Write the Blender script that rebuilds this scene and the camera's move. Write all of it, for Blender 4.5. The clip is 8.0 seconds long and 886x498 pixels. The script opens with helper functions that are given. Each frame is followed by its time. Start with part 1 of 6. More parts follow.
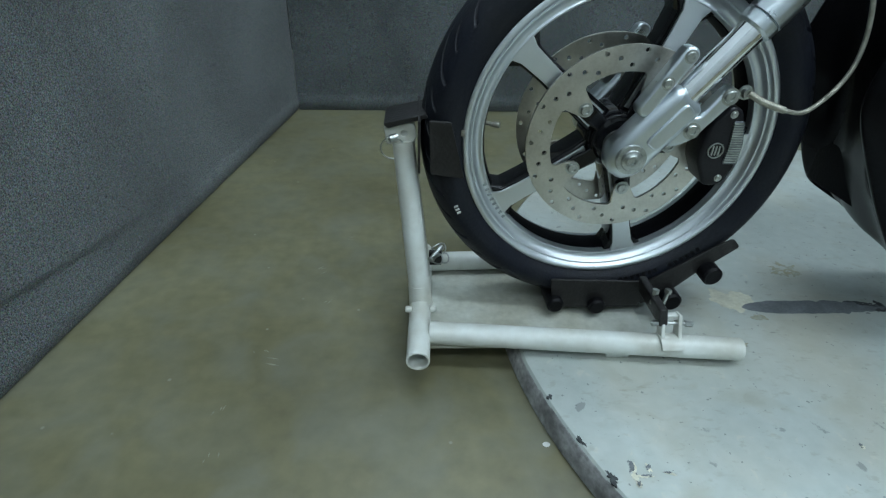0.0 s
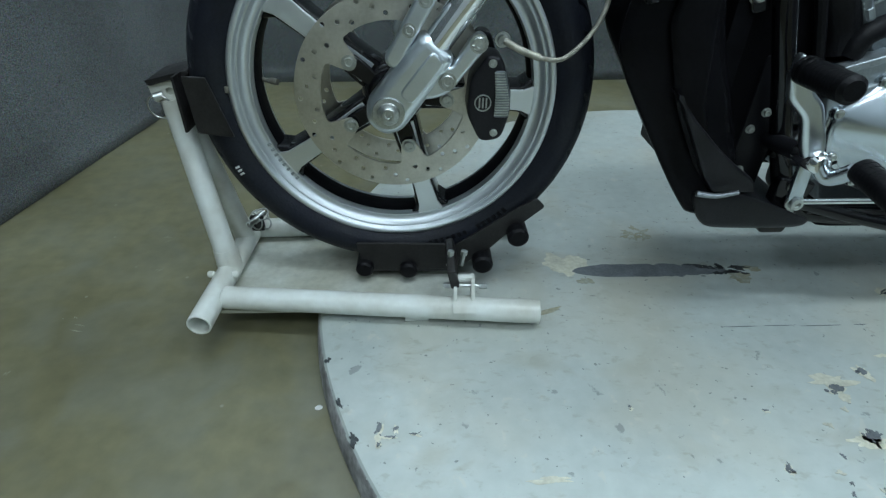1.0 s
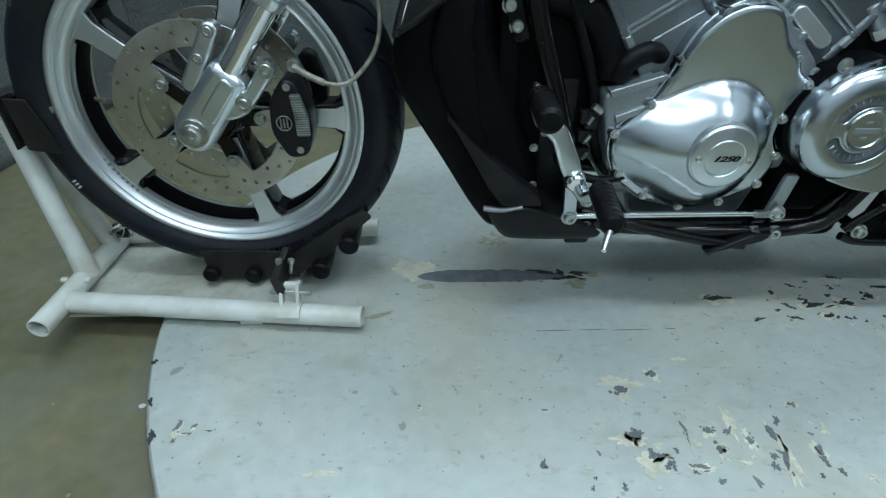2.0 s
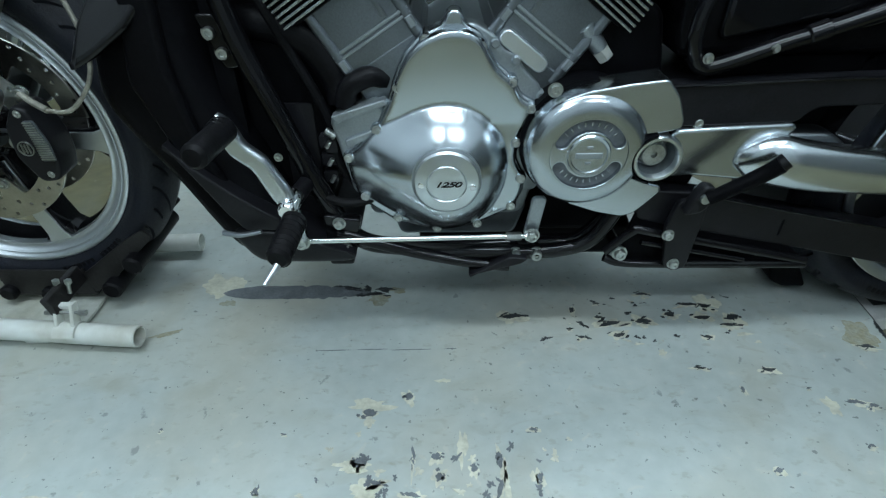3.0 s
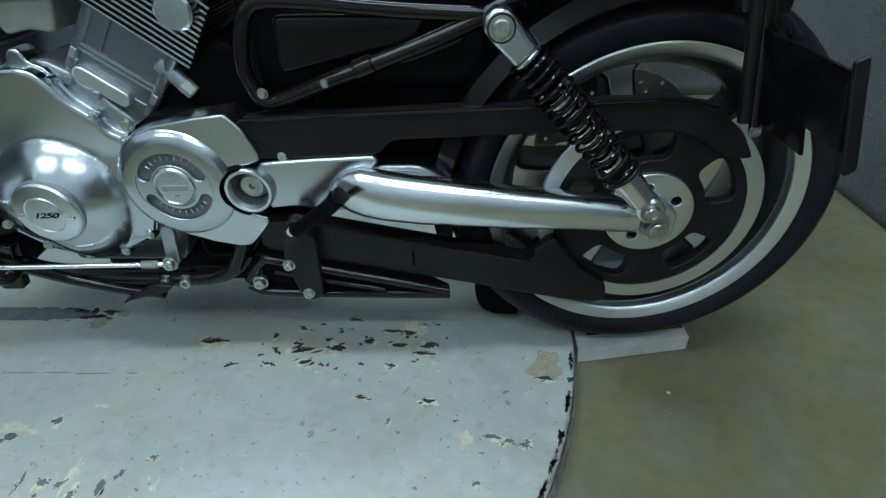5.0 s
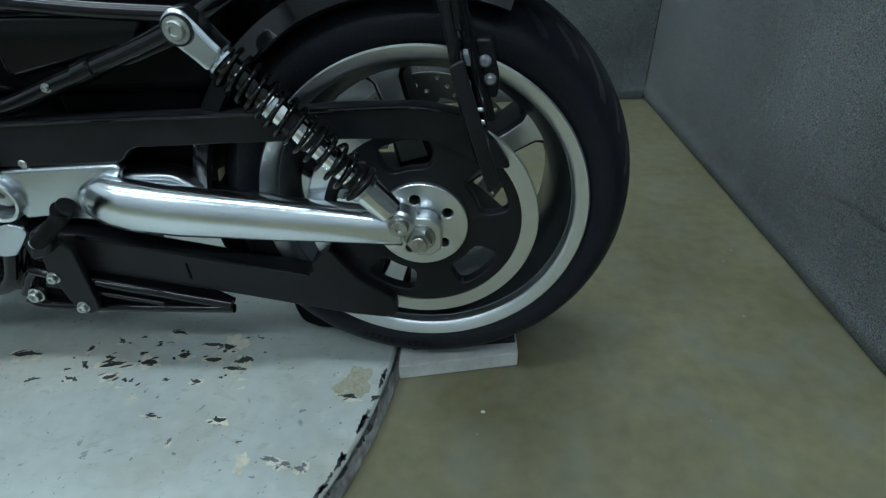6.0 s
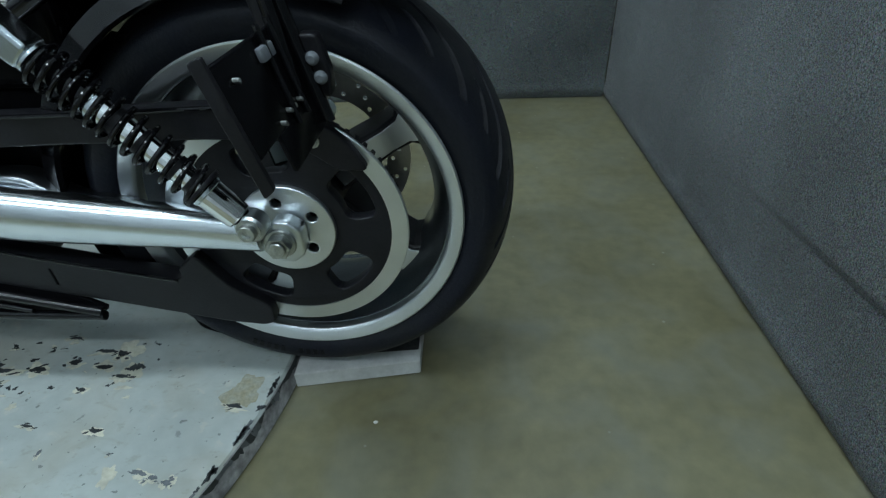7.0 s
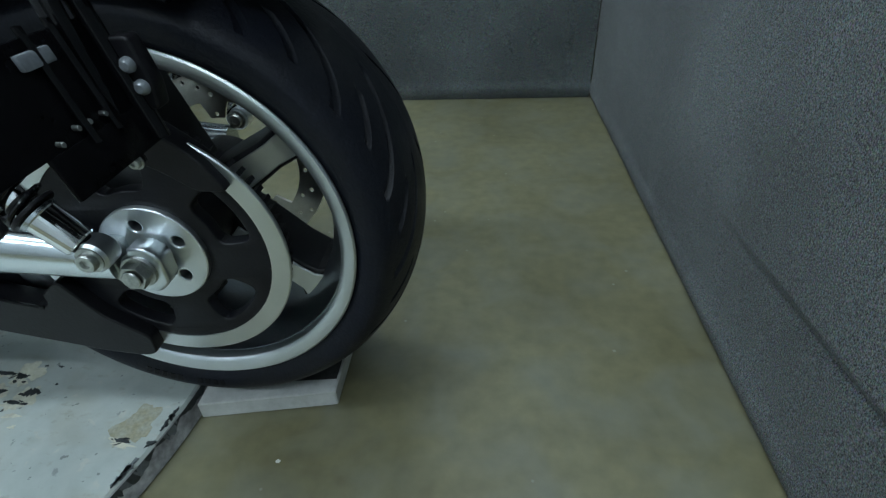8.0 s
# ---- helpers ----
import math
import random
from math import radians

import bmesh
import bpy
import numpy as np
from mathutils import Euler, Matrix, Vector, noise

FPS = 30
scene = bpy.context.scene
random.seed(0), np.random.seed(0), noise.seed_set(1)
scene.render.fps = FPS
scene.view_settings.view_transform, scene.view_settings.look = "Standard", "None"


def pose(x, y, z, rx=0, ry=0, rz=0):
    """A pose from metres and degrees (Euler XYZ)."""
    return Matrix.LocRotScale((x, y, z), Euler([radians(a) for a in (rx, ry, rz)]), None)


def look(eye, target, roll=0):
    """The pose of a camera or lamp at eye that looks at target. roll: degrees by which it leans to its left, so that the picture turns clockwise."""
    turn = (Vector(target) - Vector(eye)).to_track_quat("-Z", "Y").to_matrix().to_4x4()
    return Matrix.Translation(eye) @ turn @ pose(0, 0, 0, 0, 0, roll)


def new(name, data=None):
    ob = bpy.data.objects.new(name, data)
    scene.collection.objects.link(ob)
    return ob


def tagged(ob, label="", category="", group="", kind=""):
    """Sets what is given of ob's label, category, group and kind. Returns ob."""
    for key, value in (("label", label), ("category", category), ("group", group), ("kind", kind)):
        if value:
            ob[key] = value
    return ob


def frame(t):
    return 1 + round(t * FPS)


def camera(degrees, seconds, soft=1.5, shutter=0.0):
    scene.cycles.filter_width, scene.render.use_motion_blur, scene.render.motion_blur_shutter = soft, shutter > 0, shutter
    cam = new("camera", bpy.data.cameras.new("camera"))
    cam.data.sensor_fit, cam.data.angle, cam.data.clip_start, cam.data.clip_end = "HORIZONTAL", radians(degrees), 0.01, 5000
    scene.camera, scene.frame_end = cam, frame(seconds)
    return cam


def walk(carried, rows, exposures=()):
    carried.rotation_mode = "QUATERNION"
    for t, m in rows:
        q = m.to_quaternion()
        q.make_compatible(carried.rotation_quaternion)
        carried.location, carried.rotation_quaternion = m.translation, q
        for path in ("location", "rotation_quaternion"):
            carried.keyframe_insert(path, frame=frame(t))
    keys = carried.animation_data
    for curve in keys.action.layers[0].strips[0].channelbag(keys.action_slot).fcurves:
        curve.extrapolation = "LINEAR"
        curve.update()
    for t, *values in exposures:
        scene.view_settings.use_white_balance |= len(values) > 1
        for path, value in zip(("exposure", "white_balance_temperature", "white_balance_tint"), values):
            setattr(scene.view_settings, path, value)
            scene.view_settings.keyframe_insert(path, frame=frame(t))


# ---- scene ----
cam = camera(80.2, 8.0, soft=1.3)
PATH = [
    (0, (-0.317, -0.835, 0.693), (-0.208, 0.849, -0.381), 2.2),
    (0.5, (-0.138, -0.842, 0.669), (-0.062, 0.822, -0.438), 1.3),
    (1, (0.059, -0.847, 0.662), (0.118, 0.798, -0.474), 0.7),
    (1.2, (0.122, -0.847, 0.667), (0.169, 0.789, -0.483), 0.5),
    (2.3, (0.487, -0.894, 0.743), (0.53, 0.732, -0.421), 0.5),
    (2.5, (0.577, -0.885, 0.755), (0.606, 0.733, -0.421), 0.2),
    (3, (0.793, -0.859, 0.759), (0.795, 0.754, -0.425), -0.5),
    (3.5, (0.967, -0.839, 0.758), (0.941, 0.773, -0.426), -1.0),
    (4, (1.095, -0.843, 0.766), (1.062, 0.77, -0.416), -1.1),
    (4.2, (1.156, -0.844, 0.773), (1.112, 0.771, -0.405), -1.4),
    (5.3, (1.528, -0.827, 0.775), (1.431, 0.811, -0.37), -1.8),
    (5.5, (1.599, -0.818, 0.772), (1.501, 0.818, -0.375), -1.7),
    (6, (1.766, -0.78, 0.755), (1.666, 0.86, -0.386), -1.9),
    (6.5, (1.851, -0.77, 0.746), (1.761, 0.867, -0.4), -1.8),
    (7, (1.949, -0.738, 0.74), (1.842, 0.896, -0.408), -2.0),
    (7.5, (2.02, -0.696, 0.742), (1.892, 0.935, -0.41), -2.5),
    (8, (2.103, -0.632, 0.719), (1.933, 0.989, -0.44), -2.5),
]
walk(cam, [(t, look(eye, target, roll)) for t, eye, target, roll in PATH])

# ---- light ----
world = bpy.data.worlds.new("room_world")
world.use_nodes = True
world.node_tree.nodes["Background"].inputs[0].default_value = (0.5, 0.56, 0.55, 1)
world.node_tree.nodes["Background"].inputs[1].default_value = 0.05
scene.world = world
LAMP = (0.80, 0.97, 1.085)


def area_lamp(name, x, y, z, sx, sy, power):
    data = bpy.data.lights.new(name, "AREA")
    data.shape, data.size, data.size_y, data.energy, data.color = "RECTANGLE", sx, sy, power, LAMP
    ob = new(name, data)
    ob.matrix_world = pose(x, y, z)
    return ob


# Unseen lamps; the pair at y 0.75 is added fill for the floor behind.
LIGHTS = [(0.85, -0.80, 2.4, 0.25, 27), (-0.05, 0.75, 1.2, 0.40, 9), (1.70, 0.75, 1.2, 0.40, 9), (-0.30, -2.20, 1.4, 0.25, 15), (2.00, -2.20, 1.4, 0.25, 16)]
for lx, ly, length, width, watts in LIGHTS:
    area_lamp("ceiling_lamp", lx, ly, 2.92, length, width, watts)


# ---- materials ----
def material(name, color, rough=0.5, metal=0.0, var=0.15, scale=8.0, fine=90.0, bump=0.1, rough_var=0.1, second=None, coat=0.0, stretch=(1, 1, 1), bump_dist=0.002, spec=0.5):
    """Base colour varied at two scales, with roughness variation and fine relief."""
    m = bpy.data.materials.new(name)
    m.use_nodes = True
    nt = m.node_tree
    n, l = nt.nodes, nt.links
    b = n["Principled BSDF"]
    b.inputs["Metallic"].default_value = metal
    b.inputs["Coat Weight"].default_value = coat
    b.inputs["Specular IOR Level"].default_value = spec
    b.inputs["Coat Roughness"].default_value = 0.08
    tc = n.new("ShaderNodeTexCoord")
    mp = n.new("ShaderNodeMapping")
    mp.inputs["Scale"].default_value = stretch
    l.new(tc.outputs["Object"], mp.inputs["Vector"])
    big = n.new("ShaderNodeTexNoise")
    big.inputs["Scale"].default_value, big.inputs["Detail"].default_value = scale, 6
    small = n.new("ShaderNodeTexNoise")
    small.inputs["Scale"].default_value, small.inputs["Detail"].default_value = fine, 4
    for t in (big, small):
        l.new(mp.outputs["Vector"], t.inputs["Vector"])
    ramp = n.new("ShaderNodeValToRGB")
    second = second or tuple(c * (1 - var) for c in color)
    light = tuple(min(1, c * (1 + var)) for c in color)
    ramp.color_ramp.elements[0].position, ramp.color_ramp.elements[1].position = 0.32, 0.68
    ramp.color_ramp.elements[0].color, ramp.color_ramp.elements[1].color = (*second, 1), (*light, 1)
    l.new(big.outputs["Fac"], ramp.inputs["Fac"])
    mix = n.new("ShaderNodeMix")
    mix.data_type, mix.blend_type = "RGBA", "OVERLAY"
    mix.inputs["Factor"].default_value = min(1.0, var * 1.6)
    l.new(ramp.outputs["Color"], mix.inputs[6])
    l.new(small.outputs["Fac"], mix.inputs[7])
    l.new(mix.outputs[2], b.inputs["Base Color"])
    mr = n.new("ShaderNodeMapRange")
    mr.inputs["To Min"].default_value, mr.inputs["To Max"].default_value = max(0.02, rough - rough_var), min(1, rough + rough_var)
    l.new(big.outputs["Fac"], mr.inputs["Value"])
    l.new(mr.outputs["Result"], b.inputs["Roughness"])
    if bump:
        bp = n.new("ShaderNodeBump")
        bp.inputs["Strength"].default_value, bp.inputs["Distance"].default_value = bump, bump_dist
        l.new(small.outputs["Fac"], bp.inputs["Height"])
        l.new(bp.outputs["Normal"], b.inputs["Normal"])
    return m


def carpet_material():
    """Dark blue-grey needle felt: fine fibres, speckles and faint patches."""
    m = material("wall_carpet", (0.091, 0.104, 0.106), 0.95, 0, 0.30, 3.0, 520, 0.8, 0.03, bump_dist=0.005)
    nt = m.node_tree
    n, l = nt.nodes, nt.links
    b = n["Principled BSDF"]
    old = b.inputs["Base Color"].links[0].from_socket
    tc = n.new("ShaderNodeTexCoord")
    sp = n.new("ShaderNodeTexNoise")
    sp.inputs["Scale"].default_value, sp.inputs["Detail"].default_value = 430, 4
    l.new(tc.outputs["Object"], sp.inputs["Vector"])
    r = n.new("ShaderNodeValToRGB")
    r.color_ramp.elements[0].position, r.color_ramp.elements[1].position = 0.34, 0.68
    r.color_ramp.elements[0].color, r.color_ramp.elements[1].color = (0.05, 0.05, 0.06, 1), (2.15, 2.15, 2.12, 1)
    l.new(sp.outputs["Fac"], r.inputs["Fac"])
    mx = n.new("ShaderNodeMix")
    mx.data_type, mx.blend_type = "RGBA", "MULTIPLY"
    mx.inputs["Factor"].default_value = 1
    l.new(old, mx.inputs[6])
    l.new(r.outputs["Color"], mx.inputs[7])
    # fibres of several colours: blue, green, straw
    fib = n.new("ShaderNodeTexNoise")
    fib.inputs["Scale"].default_value, fib.inputs["Detail"].default_value = 260, 3
    l.new(tc.outputs["Object"], fib.inputs["Vector"])
    tint = n.new("ShaderNodeMix")
    tint.data_type, tint.blend_type = "RGBA", "OVERLAY"
    tint.inputs["Factor"].default_value = 0.8
    l.new(mx.outputs[2], tint.inputs[6])
    l.new(fib.outputs["Color"], tint.inputs[7])
    l.new(tint.outputs[2], b.inputs["Base Color"])
    b.inputs["Sheen Weight"].default_value = 0.15
    return m


def concrete_material():
    """Sealed olive-grey concrete with cloudy stains, pale specks and a worn gloss."""
    m = material("floor_concrete", (0.160, 0.151, 0.088), 0.40, 0, 0.22, 2.6, 30, 0.12, 0.14, second=(0.124, 0.114, 0.060))
    nt = m.node_tree
    n, l = nt.nodes, nt.links
    b = n["Principled BSDF"]
    old = b.inputs["Base Color"].links[0].from_socket
    tc = n.new("ShaderNodeTexCoord")
    cl = n.new("ShaderNodeTexNoise")
    cl.inputs["Scale"].default_value, cl.inputs["Detail"].default_value, cl.inputs["Distortion"].default_value = 9, 7, 0.6
    l.new(tc.outputs["Object"], cl.inputs["Vector"])
    r = n.new("ShaderNodeValToRGB")
    r.color_ramp.elements[0].position, r.color_ramp.elements[1].position = 0.42, 0.72
    r.color_ramp.elements[0].color, r.color_ramp.elements[1].color = (0, 0, 0, 1), (0.45, 0.45, 0.45, 1)
    l.new(cl.outputs["Fac"], r.inputs["Fac"])
    mx = n.new("ShaderNodeMix")
    mx.data_type = "RGBA"
    l.new(r.outputs["Color"], mx.inputs["Factor"])
    l.new(old, mx.inputs[6])
    mx.inputs[7].default_value = (0.185, 0.198, 0.168, 1)
    vo = n.new("ShaderNodeTexVoronoi")
    vo.inputs["Scale"].default_value = 14
    l.new(tc.outputs["Object"], vo.inputs["Vector"])
    r2 = n.new("ShaderNodeValToRGB")
    r2.color_ramp.elements[0].position, r2.color_ramp.elements[1].position = 0.03, 0.055
    r2.color_ramp.elements[0].color, r2.color_ramp.elements[1].color = (0.5, 0.5, 0.5, 1), (0, 0, 0, 1)
    l.new(vo.outputs["Distance"], r2.inputs["Fac"])
    mx2 = n.new("ShaderNodeMix")
    mx2.data_type = "RGBA"
    l.new(r2.outputs["Color"], mx2.inputs["Factor"])
    l.new(mx.outputs[2], mx2.inputs[6])
    mx2.inputs[7].default_value = (0.33, 0.34, 0.30, 1)
    l.new(mx2.outputs[2], b.inputs["Base Color"])
    return m


def turntable_material():
    """Pale grey-blue deck paint with brown scuffs, streaks and tiny nicks."""
    m = material("turntable_paint", (0.425, 0.470, 0.445), 0.42, 0, 0.07, 5.0, 40, 0.15, 0.12)
    nt = m.node_tree
    n, l = nt.nodes, nt.links
    b = n["Principled BSDF"]
    col = b.inputs["Base Color"].links[0].from_socket
    tc = n.new("ShaderNodeTexCoord")

    def layer(col, scale, lo, hi, color, amount, stretch=(1, 1, 1), detail=8, dist=0.0):
        mp = n.new("ShaderNodeMapping")
        mp.inputs["Scale"].default_value = stretch
        l.new(tc.outputs["Object"], mp.inputs["Vector"])
        t = n.new("ShaderNodeTexNoise")
        t.inputs["Scale"].default_value, t.inputs["Detail"].default_value, t.inputs["Distortion"].default_value = scale, detail, dist
        l.new(mp.outputs["Vector"], t.inputs["Vector"])
        r = n.new("ShaderNodeValToRGB")
        r.color_ramp.elements[0].position, r.color_ramp.elements[1].position = lo, hi
        r.color_ramp.elements[0].color, r.color_ramp.elements[1].color = (0, 0, 0, 1), (amount, amount, amount, 1)
        l.new(t.outputs["Fac"], r.inputs["Fac"])
        mx = n.new("ShaderNodeMix")
        mx.data_type = "RGBA"
        l.new(r.outputs["Color"], mx.inputs["Factor"])
        l.new(col, mx.inputs[6])
        mx.inputs[7].default_value = (*color, 1)
        return mx.outputs[2]

    col = layer(col, 3.2, 0.5, 0.75, (0.47, 0.44, 0.34), 0.6)
    col = layer(col, 9.0, 0.55, 0.85, (0.55, 0.56, 0.50), 0.4, dist=0.8)
    col = layer(col, 6.0, 0.56, 0.80, (0.31, 0.27, 0.17), 0.45, (1, 1.5, 1), dist=0.5)
    col = layer(col, 40.0, 0.64, 0.70, (0.54, 0.53, 0.45), 0.4, detail=6, dist=0.6)
    col = layer(col, 55.0, 0.60, 0.72, (0.25, 0.23, 0.16), 0.3, (1, 1.6, 1), detail=6)
    col = layer(col, 13.0, 0.60, 0.86, (0.26, 0.21, 0.12), 0.45, (1, 1.8, 1), detail=10, dist=1.2)
    col = layer(col, 30.0, 0.70, 0.73, (0.14, 0.15, 0.15), 0.55, detail=5, dist=0.3)
    col = layer(col, 85.0, 0.69, 0.72, (0.10, 0.11, 0.11), 0.65, detail=3)
    l.new(col, b.inputs["Base Color"])
    return m


CARPET = carpet_material()
CONCRETE = concrete_material()
DECK = turntable_material()
DECK_EDGE = material("turntable_edge_paint", (0.285, 0.285, 0.285), 0.55, 0, 0.5, 18, 90, 0.3)
CHIP_DARK = material("bare_dark_steel", (0.045, 0.052, 0.055), 0.45, 0.3, 0.3, 40, 200, 0.3)
CHIP_GREY = material("grey_undercoat", (0.135, 0.150, 0.160), 0.5, 0, 0.25, 30, 200, 0.3)
CHIP_PALE = material("cream_undercoat", (0.56, 0.55, 0.44), 0.55, 0, 0.2, 30, 150, 0.3)
RUST = material("brown_rust_stain", (0.25, 0.235, 0.155), 0.6, 0, 0.25, 60, 200, 0.2, second=(0.36, 0.37, 0.31))
WALL_PAINT = material("grey_wall_paint", (0.50, 0.53, 0.54), 0.7, 0, 0.06, 3, 60, 0.1)
CEILING = material("ceiling_paint", (0.78, 0.80, 0.81), 0.8, 0, 0.05, 3, 60, 0.1)
BASE = material("scuffed_cream_plate", (0.47, 0.495, 0.45), 0.5, 0, 0.16, 9, 80, 0.3, 0.12, second=(0.36, 0.35, 0.27))
STAND = material("stand_paint", (0.70, 0.735, 0.705), 0.34, 0, 0.10, 14, 70, 0.25, 0.12, second=(0.57, 0.57, 0.50))
BOARD = material("white_board_paint", (0.58, 0.59, 0.57), 0.5, 0, 0.12, 20, 120, 0.3)
BOARD_TOP = material("worn_dark_board", (0.04, 0.04, 0.04), 0.6, 0, 0.4, 30, 140, 0.4)
RUBBER = material("tyre_rubber", (0.0062, 0.0076, 0.0130), 0.46, 0, 0.3, 13, 220, 0.35, 0.18, spec=0.22, second=(0.013, 0.0145, 0.018))
BLACK_RUBBER = material("black_rubber", (0.0055, 0.0055, 0.0065), 0.42, 0, 0.3, 30, 200, 0.3, spec=0.14)
GLOSS = material("gloss_black_paint", (0.005, 0.005, 0.006), 0.06, 0, 0.3, 12, 150, 0.0, 0.03, spec=0.36)
SHROUD = material("deep_gloss_black_plastic", (0.005, 0.005, 0.006), 0.20, 0, 0.3, 12, 150, 0.0, 0.06, spec=0.08)
PULLEY_BLACK = material("grey_black_anodised", (0.010, 0.0105, 0.0135), 0.40, 0, 0.25, 20, 300, 0.15, 0.08, spec=0.28)
SATIN = material("satin_black_powder_coat", (0.0095, 0.0095, 0.0115), 0.36, 0, 0.3, 20, 300, 0.15, 0.08, spec=0.26)
FLAT = material("flat_black_plastic", (0.0035, 0.0035, 0.0045), 0.5, 0, 0.3, 20, 200, 0.2, spec=0.06)
STEEL_BLACK = material("scuffed_black_steel", (0.014, 0.013, 0.013), 0.45, 0.1, 0.4, 25, 160, 0.4, 0.15)
POLISH = material("polished_aluminium", (0.55, 0.60, 0.635), 0.22, 1.0, 0.05, 10, 260, 0.02, 0.05)
SATIN_ALU = material("satin_aluminium_guard", (0.57, 0.615, 0.645), 0.24, 1.0, 0.06, 12, 260, 0.05, 0.05)
BRUSHED = material("brushed_aluminium", (0.70, 0.75, 0.78), 0.29, 1.0, 0.07, 12, 260, 0.02, 0.05)
RIM = material("turned_aluminium_rim", (0.74, 0.78, 0.81), 0.40, 1.0, 0.06, 12, 260, 0.0, 0.05)
CAST = material("silver_painted_casting", (0.36, 0.40, 0.42), 0.38, 0.75, 0.12, 10, 320, 0.25, 0.06)
ARM = material("satin_polished_arm", (0.74, 0.79, 0.82), 0.21, 1.0, 0.06, 10, 260, 0.05, 0.05)
MACHINED = material("machined_aluminium", (0.78, 0.82, 0.84), 0.36, 1.0, 0.05, 14, 300, 0.02, 0.06)
BARREL = material("dark_satin_rim_well", (0.27, 0.29, 0.31), 0.30, 1.0, 0.1, 14, 260, 0.0, 0.05)
SCRATCH = material("pale_floor_scratch", (0.25, 0.255, 0.20), 0.6, 0, 0.2, 40, 200, 0.1)
CYL = material("grey_painted_cylinder", (0.19, 0.212, 0.23), 0.35, 0.8, 0.12, 14, 320, 0.25, 0.06)
PALE = material("pale_cast_aluminium", (0.62, 0.63, 0.58), 0.5, 0.3, 0.1, 20, 200, 0.2)
CHROME = material("chrome", (0.85, 0.86, 0.86), 0.07, 1.0, 0.05, 20, 100, 0.0, 0.04)
ZINC = material("zinc_plated_steel", (0.48, 0.50, 0.48), 0.36, 1.0, 0.2, 60, 300, 0.15, 0.1)
DISC = material("brake_disc_steel", (0.62, 0.60, 0.545), 0.33, 1.0, 0.12, 25, 200, 0.08, 0.08)
BRAID = material("braided_steel_hose", (0.36, 0.345, 0.29), 0.4, 0.7, 0.3, 60, 600, 0.6, 0.1)
LENS = material("smoked_clear_lens", (0.22, 0.24, 0.26), 0.12, 0.3, 0.2, 60, 200, 0.0)
GLOW = bpy.data.materials.new("lamp_diffuser")
GLOW.use_nodes = True
GLOW.node_tree.nodes["Principled BSDF"].inputs["Emission Color"].default_value = (*LAMP, 1)
GLOW.node_tree.nodes["Principled BSDF"].inputs["Emission Strength"].default_value = 6.0


# ---- mesh helpers ----
def finish(me, mat, angle=35):
    me.materials.clear()
    me.materials.append(mat)
    me.polygons.foreach_set("use_smooth", [True] * len(me.polygons))
    me.set_sharp_from_angle(angle=radians(angle))
    return me


def thing(name, x, y, z, label, category, group="", kind=""):
    ob = new(name)
    ob.empty_display_size = 0.05
    ob.matrix_basis = pose(x, y, z)
    return tagged(ob, label, category, group, kind)


def hang(ob, parent):
    """Make ob a child; its own matrix stays in world terms."""
    if parent:
        ob.parent = parent
        if parent.type == "EMPTY":
            ob.matrix_parent_inverse = parent.matrix_basis.inverted()
        else:
            ob.matrix_parent_inverse = parent.matrix_basis.inverted()
    return ob


def part(name, shape, mat, parent=None, label="", m=None, angle=35):
    """One mesh object from a bmesh or a mesh, under a thing or a part."""
    if isinstance(shape, bmesh.types.BMesh):
        me = bpy.data.meshes.new(name)
        bmesh.ops.recalc_face_normals(shape, faces=shape.faces)
        shape.to_mesh(me)
        shape.free()
        finish(me, mat, angle)
    else:
        me = shape
        if not me.materials:
            finish(me, mat, angle)
    ob = new(name, me)
    if m is not None:
        ob.matrix_basis = m
    if label:
        ob["label"] = label
    return hang(ob, parent)


def box(x0, y0, z0, x1, y1, z1, bevel=0.0, seg=2, bm=None):
    bm2 = bmesh.new()
    bmesh.ops.create_cube(bm2, size=1, matrix=Matrix.LocRotScale(((x0 + x1) / 2, (y0 + y1) / 2, (z0 + z1) / 2), None, (x1 - x0, y1 - y0, z1 - z0)))
    if bevel:
        bmesh.ops.bevel(bm2, geom=bm2.edges[:], offset=bevel, segments=seg, profile=0.6, affect="EDGES")
    return join(bm, bm2)


def join(bm, bm2):
    if bm is None:
        return bm2
    me = bpy.data.meshes.new("joined")
    bm2.to_mesh(me)
    bm.from_mesh(me)
    bm2.free()
    bpy.data.meshes.remove(me)
    return bm


def lathe(profile, seg=96, a0=0.0, a1=360.0, closed=False, bm=None, center=(0, 0, 0), axis="y"):
    """Revolve (radius, along) about an axis through center. closed: the profile is a loop."""
    bm = bm or bmesh.new()
    full = abs(a1 - a0) >= 359.9
    steps = seg if full else seg + 1
    rings = []
    for i in range(steps):
        a = radians(a0 + (a1 - a0) * i / seg)
        row = []
        for r, y in profile:
            if axis == "y":
                p = (r * math.cos(a), y, r * math.sin(a))
            elif axis == "x":
                p = (y, r * math.cos(a), r * math.sin(a))
            else:
                p = (r * math.cos(a), r * math.sin(a), y)
            row.append(bm.verts.new(Vector(p) + Vector(center)))
        rings.append(row)
    n = len(profile)
    for i in range(seg):
        r0, r1 = rings[i], rings[(i + 1) % steps]
        for j in range(n if closed else n - 1):
            k = (j + 1) % n
            bm.faces.new((r0[j], r0[k], r1[k], r1[j]))
    if not full and closed:
        bm.faces.new(rings[0])
        bm.faces.new(rings[-1][::-1])
    bmesh.ops.remove_doubles(bm, verts=bm.verts, dist=1e-6)
    return bm


